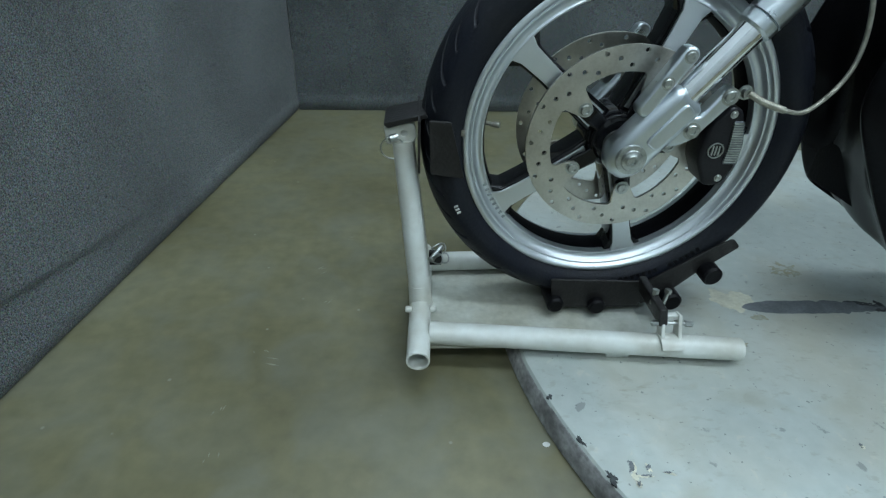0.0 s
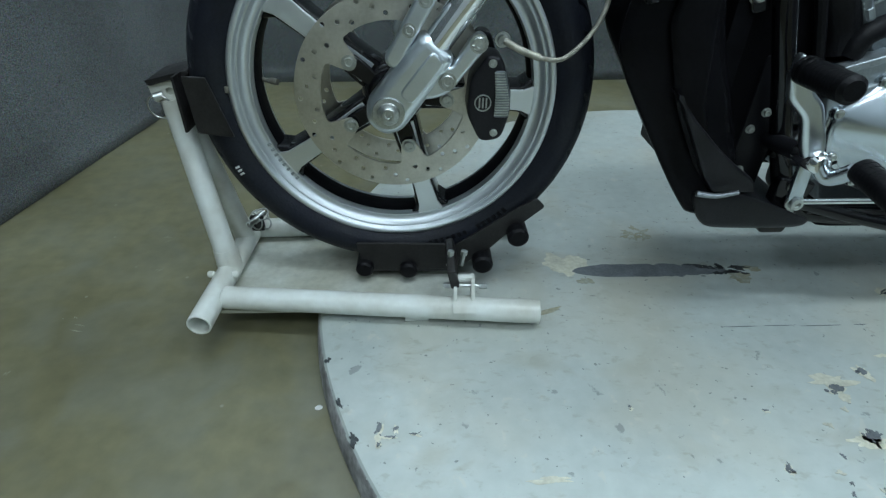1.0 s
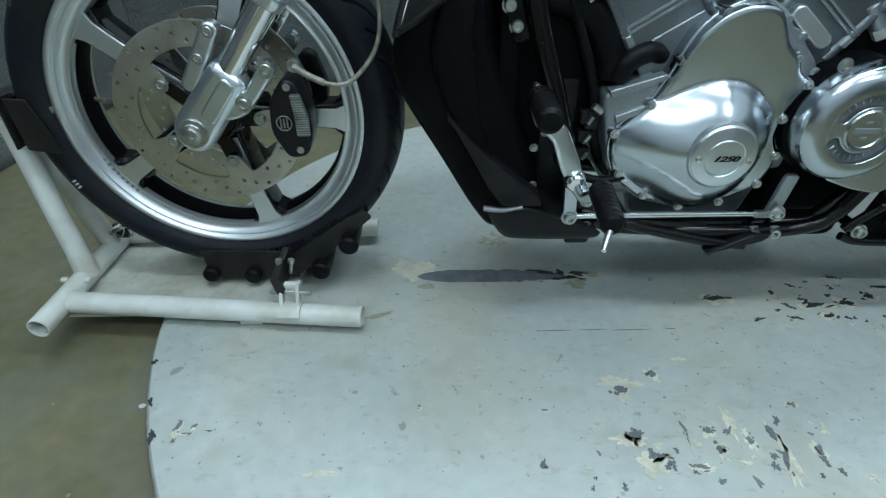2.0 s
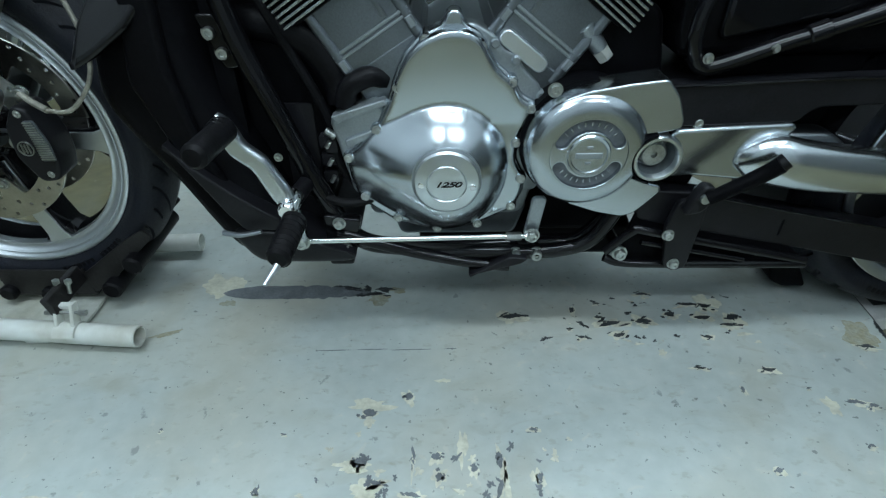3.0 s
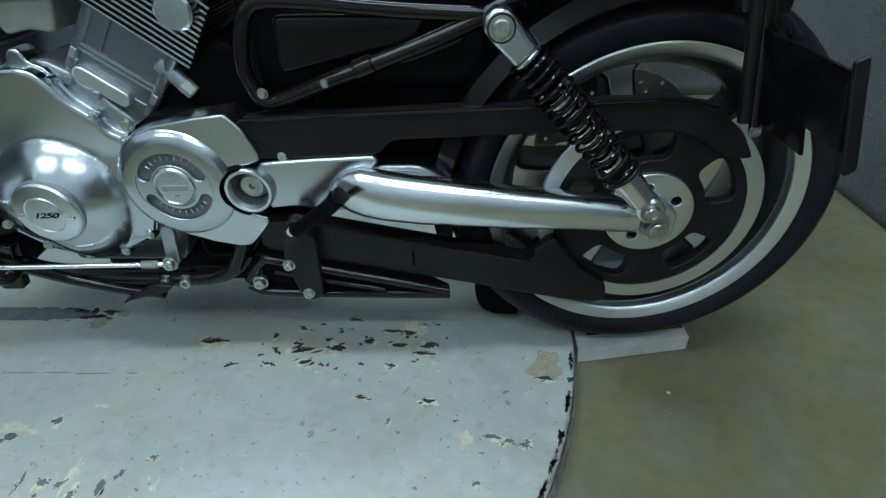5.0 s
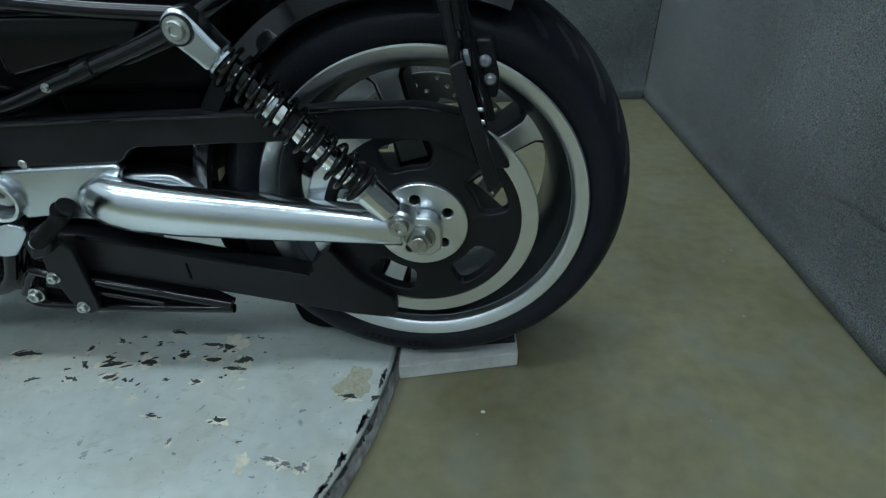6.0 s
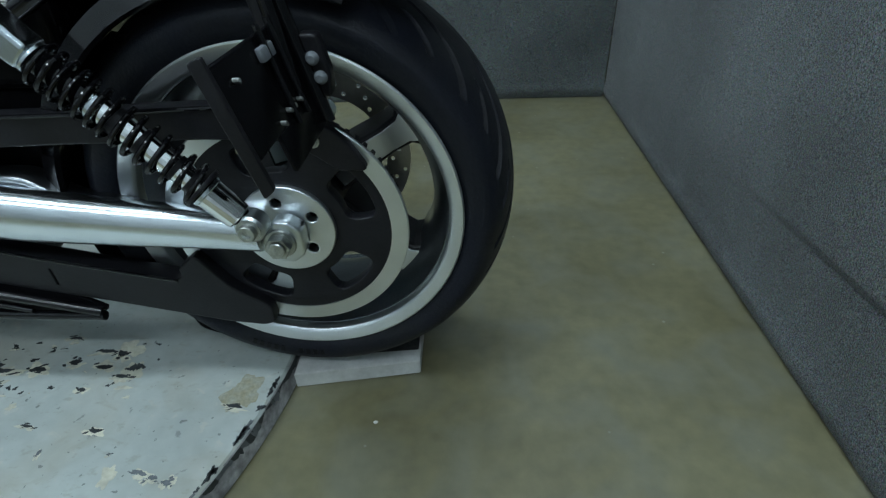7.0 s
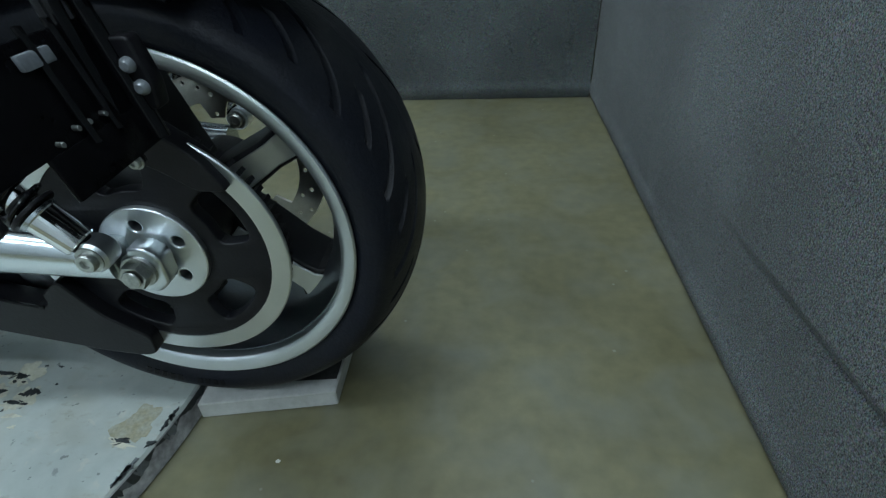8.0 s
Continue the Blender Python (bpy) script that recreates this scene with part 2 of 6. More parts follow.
def rod(p0, p1, r0, r1=None, seg=20, bm=None, bevel=0.0):
    """A solid round bar between two points."""
    r1 = r0 if r1 is None else r1
    p0, p1 = Vector(p0), Vector(p1)
    length = (p1 - p0).length
    e = bevel
    prof = [(0, 0), (r0 - e, 0), (r0, e), (r1, length - e), (r1 - e, length), (0, length)]
    b2 = lathe(prof, seg, axis="z")
    b2.transform(Matrix.Translation(p0) @ (p1 - p0).to_track_quat("Z", "Y").to_matrix().to_4x4())
    return join(bm, b2)


def pipe(p0, p1, r, wall=0.003, seg=28, bm=None):
    """An open-ended round tube."""
    p0, p1 = Vector(p0), Vector(p1)
    length = (p1 - p0).length
    e = 0.001
    prof = [(r - wall, 0), (r - e, 0), (r, e), (r, length - e), (r - e, length), (r - wall, length)]
    b2 = lathe(prof, seg, closed=True, axis="z")
    b2.transform(Matrix.Translation(p0) @ (p1 - p0).to_track_quat("Z", "Y").to_matrix().to_4x4())
    return join(bm, b2)


def smooth_path(points, sub=6):
    pts = [Vector(p) for p in points]
    ext = [2 * pts[0] - pts[1]] + pts + [2 * pts[-1] - pts[-2]]
    out = []
    for i in range(1, len(ext) - 2):
        a, b, c, d = ext[i - 1 : i + 3]
        for k in range(sub):
            t = k / sub
            out.append(0.5 * ((2 * b) + (c - a) * t + (2 * a - 5 * b + 4 * c - d) * t * t + (3 * b - a - 3 * c + d) * t ** 3))
    out.append(pts[-1])
    return out


def sweep(points, r, sub=6, seg=14, bm=None):
    """A bent round tube along a smooth path; r: one radius, or one for each end."""
    path = smooth_path(points, sub) if sub > 1 else [Vector(p) for p in points]
    bm = bm or bmesh.new()
    rings = []
    up = Vector((0.013, 1, 0.021))
    for i, p in enumerate(path):
        d = (path[min(i + 1, len(path) - 1)] - path[max(i - 1, 0)]).normalized()
        u = d.cross(up).normalized()
        up = u.cross(d).normalized()
        rr = r if isinstance(r, (int, float)) else r[0] + (r[1] - r[0]) * i / (len(path) - 1)
        rings.append([bm.verts.new(p + rr * (math.cos(a) * u + math.sin(a) * up)) for a in (2 * math.pi * k / seg for k in range(seg))])
    for a, b in zip(rings, rings[1:]):
        for k in range(seg):
            bm.faces.new((a[k], a[(k + 1) % seg], b[(k + 1) % seg], b[k]))
    bm.faces.new(rings[0][::-1])
    bm.faces.new(rings[-1])
    return bm


def loft(sections, power=2.0, seg=28, axis="x"):
    """A body through oval sections: (along, y, z, half depth, half height)."""
    bm = bmesh.new()
    rings = []
    for x, y, z, hy, hz in sections:
        row = []
        for k in range(seg):
            a = 2 * math.pi * k / seg
            c, s = math.cos(a), math.sin(a)
            c, s = math.copysign(abs(c) ** (2 / power), c), math.copysign(abs(s) ** (2 / power), s)
            row.append(bm.verts.new((x, y + hy * c, z + hz * s)))
        rings.append(row)
    for a, b in zip(rings, rings[1:]):
        for k in range(seg):
            bm.faces.new((a[k], a[(k + 1) % seg], b[(k + 1) % seg], b[k]))
    bm.faces.new(rings[0][::-1])
    bm.faces.new(rings[-1])
    return bm


def circle(cx, cz, r, n=32, a0=0.0, a1=360.0):
    full = abs(a1 - a0) >= 359.9
    return [(cx + r * math.cos(radians(a0 + (a1 - a0) * i / (n if full else n - 1))), cz + r * math.sin(radians(a0 + (a1 - a0) * i / (n if full else n - 1)))) for i in range(n)]


def sector(cx, cz, r0, r1, a0, a1, n=12):
    """A ring sector as an outline."""
    return circle(cx, cz, r1, n, a0, a1) + circle(cx, cz, r0, n, a1, a0)


def slot(x0, z0, x1, z1, r, n=8):
    """A rounded bar outline between two points."""
    a = math.degrees(math.atan2(z1 - z0, x1 - x0))
    return circle(x0, z0, r, n, a + 90, a + 270) + circle(x1, z1, r, n, a - 90, a + 90)


def rounded(points, r=0.01, n=4):
    """An outline with its corners rounded."""
    out = []
    m = len(points)
    for i in range(m):
        p, a, b = Vector(points[i]), Vector(points[i - 1]), Vector(points[(i + 1) % m])
        d0, d1 = (a - p), (b - p)
        k = min(r, d0.length * 0.45, d1.length * 0.45)
        s, e = p + d0.normalized() * k, p + d1.normalized() * k
        for j in range(n + 1):
            t = j / n
            out.append(tuple((1 - t) ** 2 * s + 2 * t * (1 - t) * p + t * t * e))
    return out


def plate(outlines, y_near, y_far, bevel=0.002, res=2):
    """A plate seen from the side, cut from outlines in (x, z); inner outlines are holes."""
    cu = bpy.data.curves.new("outline", "CURVE")
    cu.dimensions, cu.fill_mode = "2D", "BOTH"
    half = (y_far - y_near) / 2
    cu.extrude, cu.bevel_depth, cu.bevel_resolution, cu.offset = max(half - bevel, 1e-5), bevel, res, -bevel
    for pts in outlines:
        sp = cu.splines.new("POLY")
        sp.points.add(len(pts) - 1)
        for q, (x, z) in zip(sp.points, pts):
            q.co = (x, z, 0, 1)
        sp.use_cyclic_u = True
    ob = new("outline", cu)
    me = bpy.data.meshes.new_from_object(ob.evaluated_get(bpy.context.evaluated_depsgraph_get()))
    bpy.data.objects.remove(ob)
    bpy.data.curves.remove(cu)
    me.transform(Matrix.Translation((0, (y_near + y_far) / 2, 0)) @ Matrix.Rotation(radians(90), 4, "X"))
    return me


def text_mesh(word, size, depth=0.0006, shear=0.0):
    cu = bpy.data.curves.new("word", "FONT")
    cu.body, cu.size, cu.extrude, cu.shear, cu.align_x, cu.align_y = word, size, depth, shear, "CENTER", "CENTER"
    cu.offset, cu.space_character = size * 0.018, 0.9
    ob = new("word", cu)
    me = bpy.data.meshes.new_from_object(ob.evaluated_get(bpy.context.evaluated_depsgraph_get()))
    bpy.data.objects.remove(ob)
    bpy.data.curves.remove(cu)
    return me


def bolt_mesh(r, h, hexagon=False):
    bm = lathe([(0, 0), (r, 0), (r, -h * 0.75), (r * 0.88, -h), (r * 0.5, -h), (r * 0.45, -h * 0.6), (0, -h * 0.6)], 6 if hexagon else 16)
    lathe([(0, 0), (r * 1.35, 0), (r * 1.35, -h * 0.18), (0, -h * 0.18)], 18, bm=bm)
    me = bpy.data.meshes.new("bolt")
    bmesh.ops.recalc_face_normals(bm, faces=bm.faces)
    bm.to_mesh(me)
    bm.free()
    return finish(me, ZINC)


BOLTS = {}


def bolt(x, y, z, r, parent, h=None, label="", name="bolt"):
    """A round-headed socket bolt that faces the near side."""
    key = (round(r, 4), h)
    if key not in BOLTS:
        BOLTS[key] = bolt_mesh(r, h or r * 1.1)
    return part(name, BOLTS[key], ZINC, parent, label, pose(x, y, z))


# ---- the room ----
def room():
    bm = box(-2.2, -3.4, -0.1, 3.6, 2.4, 0.0)
    tagged(part("floor", bm, CONCRETE), "sealed olive-grey concrete floor with cloudy stains and scratches", "floor", kind="structure")

    def wall(name, x0, y0, x1, y1, label, crease=(0.1, 0.0, -9.0), h=1.3, thick=0.08, mat=CARPET):
        d = (Vector((x1, y1)) - Vector((x0, y0)))
        nrm = Vector((-d.y, d.x)).normalized() * thick
        bm = bmesh.new()
        n = 80
        low = [(x0 + d.x * i / n, y0 + d.y * i / n) for i in range(n + 1)]
        zs = [0.0, 0.008, 0.02, 0.035, 0.048, 0.056, 0.062, 0.07, 0.085] + [0.10 + 0.008 * k for k in range(20)] + [0.28, 0.35, 0.5, 0.8, 1.1, h]
        out = Vector((-d.y, d.x)).normalized() * -1
        grid = []
        for z in zs:
            row = []
            for i, (x, y) in enumerate(low):
                cove = 0.007 * math.exp(-((z - 0.036) / 0.020) ** 2) - 0.006 * math.exp(-(z / 0.006) ** 2)
                zc = crease[0] + crease[1] * y
                fade = max(0.0, min(1.0, (crease[2] - y) / 0.35))
                dent = -0.006 * fade * math.exp(-((z - zc) / 0.008) ** 2) + 0.004 * fade * math.exp(-((z - zc - 0.02) / 0.012) ** 2)
                w = cove + dent + 0.003 * noise.noise((x * 2.5 + 7, y * 2.5, z * 4)) * (z > 0.02)
                row.append(bm.verts.new((x + out.x * w, y + out.y * w, z)))
            grid.append(row)
        back = [[bm.verts.new((x + nrm.x, y + nrm.y, z)) for x, y in (low[0], low[-1])] for z in (0.0, h)]
        for a, b in zip(grid, grid[1:]):
            for i in range(n):
                bm.faces.new((a[i], a[i + 1], b[i + 1], b[i]))
        bm.faces.new((back[0][0], back[0][1], back[1][1], back[1][0]))
        bm.faces.new((*grid[-1], back[1][1], back[1][0]))
        bm.faces.new((*grid[0], back[0][1], back[0][0]))
        bm.faces.new([r[0] for r in grid] + [back[1][0], back[0][0]])
        bm.faces.new([r[-1] for r in grid] + [back[1][1], back[0][1]])
        tagged(part(name, bm, mat), label, "wall", kind="structure")

    def upper_wall(name, x0, y0, x1, y1, z0=1.3, z1=3.0, thick=0.08):
        d = Vector((x1 - x0, y1 - y0))
        nrm = Vector((-d.y, d.x)).normalized() * thick
        bm = bmesh.new()
        rows = [[bm.verts.new((x, y, z)) for x, y in ((x0, y0), (x1, y1), (x1 + nrm.x, y1 + nrm.y), (x0 + nrm.x, y0 + nrm.y))] for z in (z0, z1)]
        for i in range(4):
            j = (i + 1) % 4
            bm.faces.new((rows[0][i], rows[0][j], rows[1][j], rows[1][i]))
        bm.faces.new(rows[0][::-1])
        bm.faces.new(rows[1])
        tagged(part(name, bm, WALL_PAINT), "unseen plain grey wall above the felt lining, pale to lift reflections", "wall", kind="structure")

    felt = "dark blue-grey felt carpet wall lining"
    wall("wall_north", -0.786, 1.301, 2.478, 1.393, felt + " behind the motorcycle")
    wall("wall_west", -1.354, -3.0, -0.789, 1.30, felt + " with a crease above the floor", (0.115, -0.13, 0.35))
    wall("wall_east", 2.484, 1.392, 2.577, -3.0, felt + " with a crease above the floor", (0.215, -0.06, 0.28))
    # Unseen south side: a pale surface added to brighten reflections in the metal.
    wall("wall_south", 2.573, -3.0, -1.356, -3.0, "unseen plain grey wall facing the motorcycle, pale to lift reflections", h=3.0, mat=WALL_PAINT)
    # Upper walls lie out of view, added pale so upward faces reflect brightness.
    upper_wall("wall_north_upper", -0.786, 1.301, 2.478, 1.393)
    upper_wall("wall_west_upper", -1.354, -3.0, -0.789, 1.30)
    upper_wall("wall_east_upper", 2.484, 1.392, 2.577, -3.0)
    bm = box(-2.2, -3.4, 3.0, 3.6, 2.4, 3.1)
    tagged(part("ceiling", bm, CEILING), "grey matt painted ceiling", "ceiling", kind="structure")
    for x, y, length, width, watts in LIGHTS:
        t = thing("ceiling_light", x, y, 3.0, "long white box light on the ceiling, out of view", "ceiling light", "ceiling lights")
        bm = box(x - length / 2 - 0.02, y - width / 2 - 0.02, 2.945, x + length / 2 + 0.02, y + width / 2 + 0.02, 2.999, 0.004)
        part("housing", bm, CEILING, t)
        bm = box(x - length / 2, y - width / 2, 2.935, x + length / 2, y + width / 2, 2.9449, 0.002)
        part("diffuser", bm, GLOW, t, "glowing white diffuser")


room()


# ---- the turntable ----
TX, TY, TR, TOP = 0.746, -0.017, 0.886, 0.045


def blob(w, h, rough, seed):
    """An uneven flat flake outline."""
    rnd = random.Random(seed)
    n = 40
    ph = [rnd.uniform(0, 6.28) for _ in range(4)]
    out = []
    for i in range(n):
        a = 2 * math.pi * i / n
        k = 1 + rough * (0.5 * math.sin(2 * a + ph[0]) + 0.4 * math.sin(3 * a + ph[1]) + 0.35 * math.sin(5 * a + ph[2]) + 0.3 * math.sin(7 * a + ph[3]) + 0.15 * math.sin(13 * a + ph[1]) + rnd.uniform(-0.2, 0.2))
        out.append((w / 2 * k * math.cos(a), h / 2 * k * math.sin(a)))
    return out


def flake(name, x, y, w, h, mat, parent, z, turn=0.0, rough=0.5, seed=0, label="", torn=False):
    bm = bmesh.new()
    c, s = math.cos(turn), math.sin(turn)
    shape = ragged(w, h, seed) if torn else blob(w, h, rough, seed)
    pts = [(x + c * a - s * b, y + s * a + c * b) for a, b in shape]
    top = [bm.verts.new((a, b, z)) for a, b in pts]
    low = [bm.verts.new((a, b, TOP - 0.002)) for a, b in pts]
    bm.faces.new(top)
    for i in range(len(pts)):
        j = (i + 1) % len(pts)
        bm.faces.new((top[i], low[i], low[j], top[j]))
    return part(name, bm, mat, parent, label)


CHIPS = [
    (0.925, -0.114, 0.055, 0.028, 1), (1.116, -0.133, 0.062, 0.022, 1), (1.121, -0.162, 0.033, 0.020, 1), (1.050, -0.170, 0.017, 0.014, 0),
    (1.031, -0.148, 0.013, 0.009, 0), (1.047, -0.099, 0.011, 0.028, 1), (1.095, -0.117, 0.022, 0.012, 0), (1.100, -0.077, 0.016, 0.008, 0),
    (1.178, -0.128, 0.043, 0.027, 1), (1.234, -0.108, 0.030, 0.025, 0), (1.282, -0.080, 0.051, 0.016, 0), (1.295, -0.117, 0.037, 0.022, 1),
    (1.313, -0.089, 0.029, 0.026, 0), (1.322, -0.074, 0.045, 0.036, 2), (1.352, -0.126, 0.036, 0.037, 1), (1.338, -0.142, 0.032, 0.018, 0),
    (1.201, -0.047, 0.034, 0.014, 0), (1.286, -0.172, 0.023, 0.014, 1), (1.243, -0.244, 0.029, 0.011, 0),
]
CHIPS_EDGE = [
    (1.422, -0.326, 0.023, 0.029, 2), (1.470, -0.318, 0.036, 0.014, 0), (1.488, -0.327, 0.020, 0.016, 0), (1.517, -0.333, 0.019, 0.020, 1),
    (1.563, -0.199, 0.040, 0.014, 0), (1.438, -0.399, 0.013, 0.012, 0), (1.278, -0.439, 0.016, 0.014, 1),
    (1.294, -0.290, 0.007, 0.023, 0), (1.188, -0.208, 0.016, 0.011, 2), (1.404, -0.291, 0.009, 0.007, 0), (1.355, -0.164, 0.023, 0.009, 2),
    (1.357, -0.252, 0.029, 0.017, 1),
]
CHIPS_NEAR = [
    (0.674, -0.317, 0.059, 0.023, 2), (0.670, -0.333, 0.030, 0.030, 0), (0.735, -0.302, 0.019, 0.027, 1), (0.658, -0.424, 0.053, 0.017, 2),
    (0.665, -0.415, 0.022, 0.025, 0), (0.681, -0.462, 0.049, 0.030, 2), (0.695, -0.448, 0.030, 0.015, 0), (0.747, -0.409, 0.007, 0.048, 0),
    (0.782, -0.409, 0.019, 0.024, 0), (0.785, -0.442, 0.018, 0.026, 1), (0.820, -0.395, 0.014, 0.052, 2), (0.836, -0.426, 0.014, 0.029, 0),
    (0.876, -0.412, 0.014, 0.056, 0), (0.872, -0.462, 0.010, 0.066, 0), (0.882, -0.457, 0.010, 0.056, 2), (0.931, -0.444, 0.012, 0.025, 0),
    (0.925, -0.442, 0.013, 0.022, 2), (0.748, -0.471, 0.032, 0.014, 1),
]
CHIPS_LEFT = [
    (-0.010, -0.392, 0.010, 0.032, 0), (0.004, -0.402, 0.018, 0.006, 0), (0.014, -0.388, 0.008, 0.012, 0), (0.040, -0.398, 0.014, 0.006, 0),
    (0.213, -0.470, 0.048, 0.009, 2), (0.527, -0.464, 0.008, 0.009, 0), (0.350, -0.360, 0.007, 0.009, 0), (0.543, -0.370, 0.011, 0.006, 0),
    (0.792, -0.267, 0.022, 0.008, 2), (0.525, -0.458, 0.010, 0.018, 0), (0.932, -0.365, 0.018, 0.011, 1), (-0.009, -0.413, 0.007, 0.012, 0),
]


def ragged(w, h, seed, rough=0.45):
    """A torn strip along its longer side: a wandering middle line with uneven, notched edges."""
    rnd = random.Random(seed)
    tall = h > w
    length, thick = (h, w) if tall else (w, h)
    n = 16
    top, low = [], []
    for i in range(n + 1):
        t = i / n
        body = min(1.0, 3.2 * min(t, 1 - t) + 0.12)
        mid = thick * 0.22 * noise.noise((seed * 1.7, t * 3.1, 0.3))
        a = body * (0.85 + rough * noise.noise((seed, t * 9, 1.0)) + rnd.uniform(-0.16, 0.16))
        b = body * (0.85 + rough * noise.noise((seed, t * 9, 7.0)) + rnd.uniform(-0.16, 0.16))
        x = (t - 0.5) * length + rnd.uniform(-0.012, 0.012) * length
        top.append((x, mid + thick * 0.5 * max(0.06, a)))
        low.append((x, mid - thick * 0.5 * max(0.06, b)))
    out = top + low[::-1]
    return [(-b, a) for a, b in out] if tall else out


def turntable():
    t = thing("turntable", TX, TY, 0, "round pale grey painted turntable with chipped, scuffed paint", "turntable", kind="structure")
    bm = bmesh.new()
    n = 240
    rows = []
    for r, z in ((0.0, TOP), (0.5, TOP), (0.8, TOP), (TR - 0.012, TOP), (TR - 0.004, TOP - 0.001), (TR, TOP - 0.005)):
        row = []
        for i in range(n):
            a = 2 * math.pi * i / n
            w = 0.0016 * noise.noise((math.cos(a) * 30, math.sin(a) * 30, 0)) if r > 0.87 else 0.0
            row.append(bm.verts.new((TX + (r + w) * math.cos(a), TY + (r + w) * math.sin(a), z)))
        rows.append(row)
    for a, b in zip(rows[1:], rows[2:]):
        for i in range(n):
            bm.faces.new((a[i], a[(i + 1) % n], b[(i + 1) % n], b[i]))
    bm.faces.new(rows[1])
    for v in rows[0]:
        bm.verts.remove(v)
    top = part("deck", bm, DECK, t)
    bm = lathe([(TR - 0.001, TOP - 0.004), (TR + 0.0010, TOP - 0.006), (TR + 0.0085, 0.003), (TR + 0.0040, 0.0)], 240, axis="z", center=(TX, TY, 0))
    part("rim_band", bm, DECK_EDGE, t, "grey painted steel rim")
    rnd = random.Random(5)
    for k, (x, y, w, h, kind) in enumerate(CHIPS + CHIPS_EDGE + CHIPS_NEAR + CHIPS_LEFT):
        dark = CHIP_DARK if y > -0.27 else CHIP_GREY
        if kind:
            flake("paint_scuff", x, y, w * 1.05, h * 1.05, CHIP_PALE, top, TOP + 0.0004, 0.0, 0.42, k + 50, "cream undercoat showing")
        if kind == 2:
            continue
        if kind == 0:
            flake("paint_scuff", x + rnd.uniform(-0.1, 0.1) * w, y - 0.25 * h, w * 0.9, h * 0.8, CHIP_PALE, top, TOP + 0.0004, rnd.uniform(-0.2, 0.2), 0.6, k + 700)
        flake("paint_chip", x + rnd.uniform(-0.12, 0.12) * w, y + rnd.uniform(-0.1, 0.2) * h, w * 0.74, h * 0.50, dark, top, TOP + 0.0008, rnd.uniform(-0.3, 0.3), 0.5, 100 + k * 3, torn=True)
        for j in range(5 if kind else 4):
            flake("paint_chip", x + rnd.uniform(-0.5, 0.5) * w, y + rnd.uniform(-0.45, 0.45) * h, w * rnd.uniform(0.15, 0.42), h * rnd.uniform(0.10, 0.28), dark, top, TOP + 0.0009, rnd.uniform(-0.8, 0.8), 0.5, 300 + k * 7 + j, torn=True)
    for k in range(34):
        x, y = rnd.uniform(0.98, 1.40), rnd.uniform(-0.19, -0.06)
        w = rnd.choice((0.003, 0.004, 0.005, 0.008))
        flake("paint_chip", x, y, w * rnd.uniform(1, 2), w * rnd.uniform(0.6, 1.2), CHIP_DARK if k % 4 else CHIP_PALE, top, TOP + 0.0007, rnd.uniform(-0.6, 0.6), 0.7, 1300 + k)
    for k in range(40):
        x, y = rnd.uniform(0.58, 1.0), rnd.uniform(-0.50, -0.36)
        w = rnd.choice((0.004, 0.006, 0.009))
        flake("paint_chip", x, y, w * rnd.uniform(0.8, 1.6), w * rnd.uniform(0.8, 1.8), (CHIP_GREY, CHIP_PALE)[k % 2], top, TOP + 0.0007, rnd.uniform(-0.6, 0.6), 0.7, 1400 + k)
    for k, (x, w) in enumerate(((0.595, 0.060), (0.665, 0.055), (0.735, 0.070), (0.806, 0.022))):
        flake("paint_scratch", x, -0.195 + 0.0015 * (k % 2), w, 0.0016, CHIP_GREY, top, TOP + 0.0006, 0.02, 0.5, 1500 + k, torn=True)
    for k in range(9):
        flake("rust_stain", 0.512 + rnd.uniform(-0.022, 0.022), 0.110 + rnd.uniform(-0.03, 0.03), rnd.uniform(0.008, 0.026), rnd.uniform(0.006, 0.020), RUST, top, TOP + 0.0002 + 0.00002 * k, rnd.uniform(-1, 1), 0.7, 1600 + k, "faint brown rust stain")
    flake("paint_scuff", 0.333, -0.010, 0.075, 0.075, CHIP_PALE, top, TOP + 0.0004, 0.2, 0.35, 7, "cream undercoat showing")
    bm = bmesh.new()
    edge = []
    for i in range(30):
        x = 0.34 + 0.305 * i / 29
        ragged = 0.012 * noise.noise((x * 60, 0, 0)) * (i / 29)
        edge.append((x, -0.034 + (0.021 * min(1, (i / 6) ** 0.5)) * (1 - 0.8 * max(0, (i - 20) / 9)) + ragged))
    low = []
    for i in range(30):
        x = 0.645 - 0.305 * i / 29
        t2 = 1 - i / 29
        low.append((x, -0.035 - (0.019 * min(1, (t2 * 5) ** 0.5)) * (1 - 0.5 * max(0, t2 - 0.65) / 0.35) + 0.008 * noise.noise((x * 70, 5, 0)) * t2))
    vs = [bm.verts.new((x, y, TOP + 0.0008)) for x, y in edge + low]
    bm.faces.new(vs)
    part("paint_chip", bm, CHIP_GREY, top, "long worn-through grey patch")
    for k in range(26):
        x = 0.575 + 0.11 * rnd.random() ** 0.8
        flake("paint_chip", x, -0.034 + rnd.uniform(-0.022, 0.020) * (1 if x < 0.64 else 0.6), rnd.uniform(0.006, 0.026), rnd.uniform(0.003, 0.008), CHIP_DARK, top, TOP + 0.0010, rnd.uniform(-0.2, 0.2), 0.6, 1600 + k)
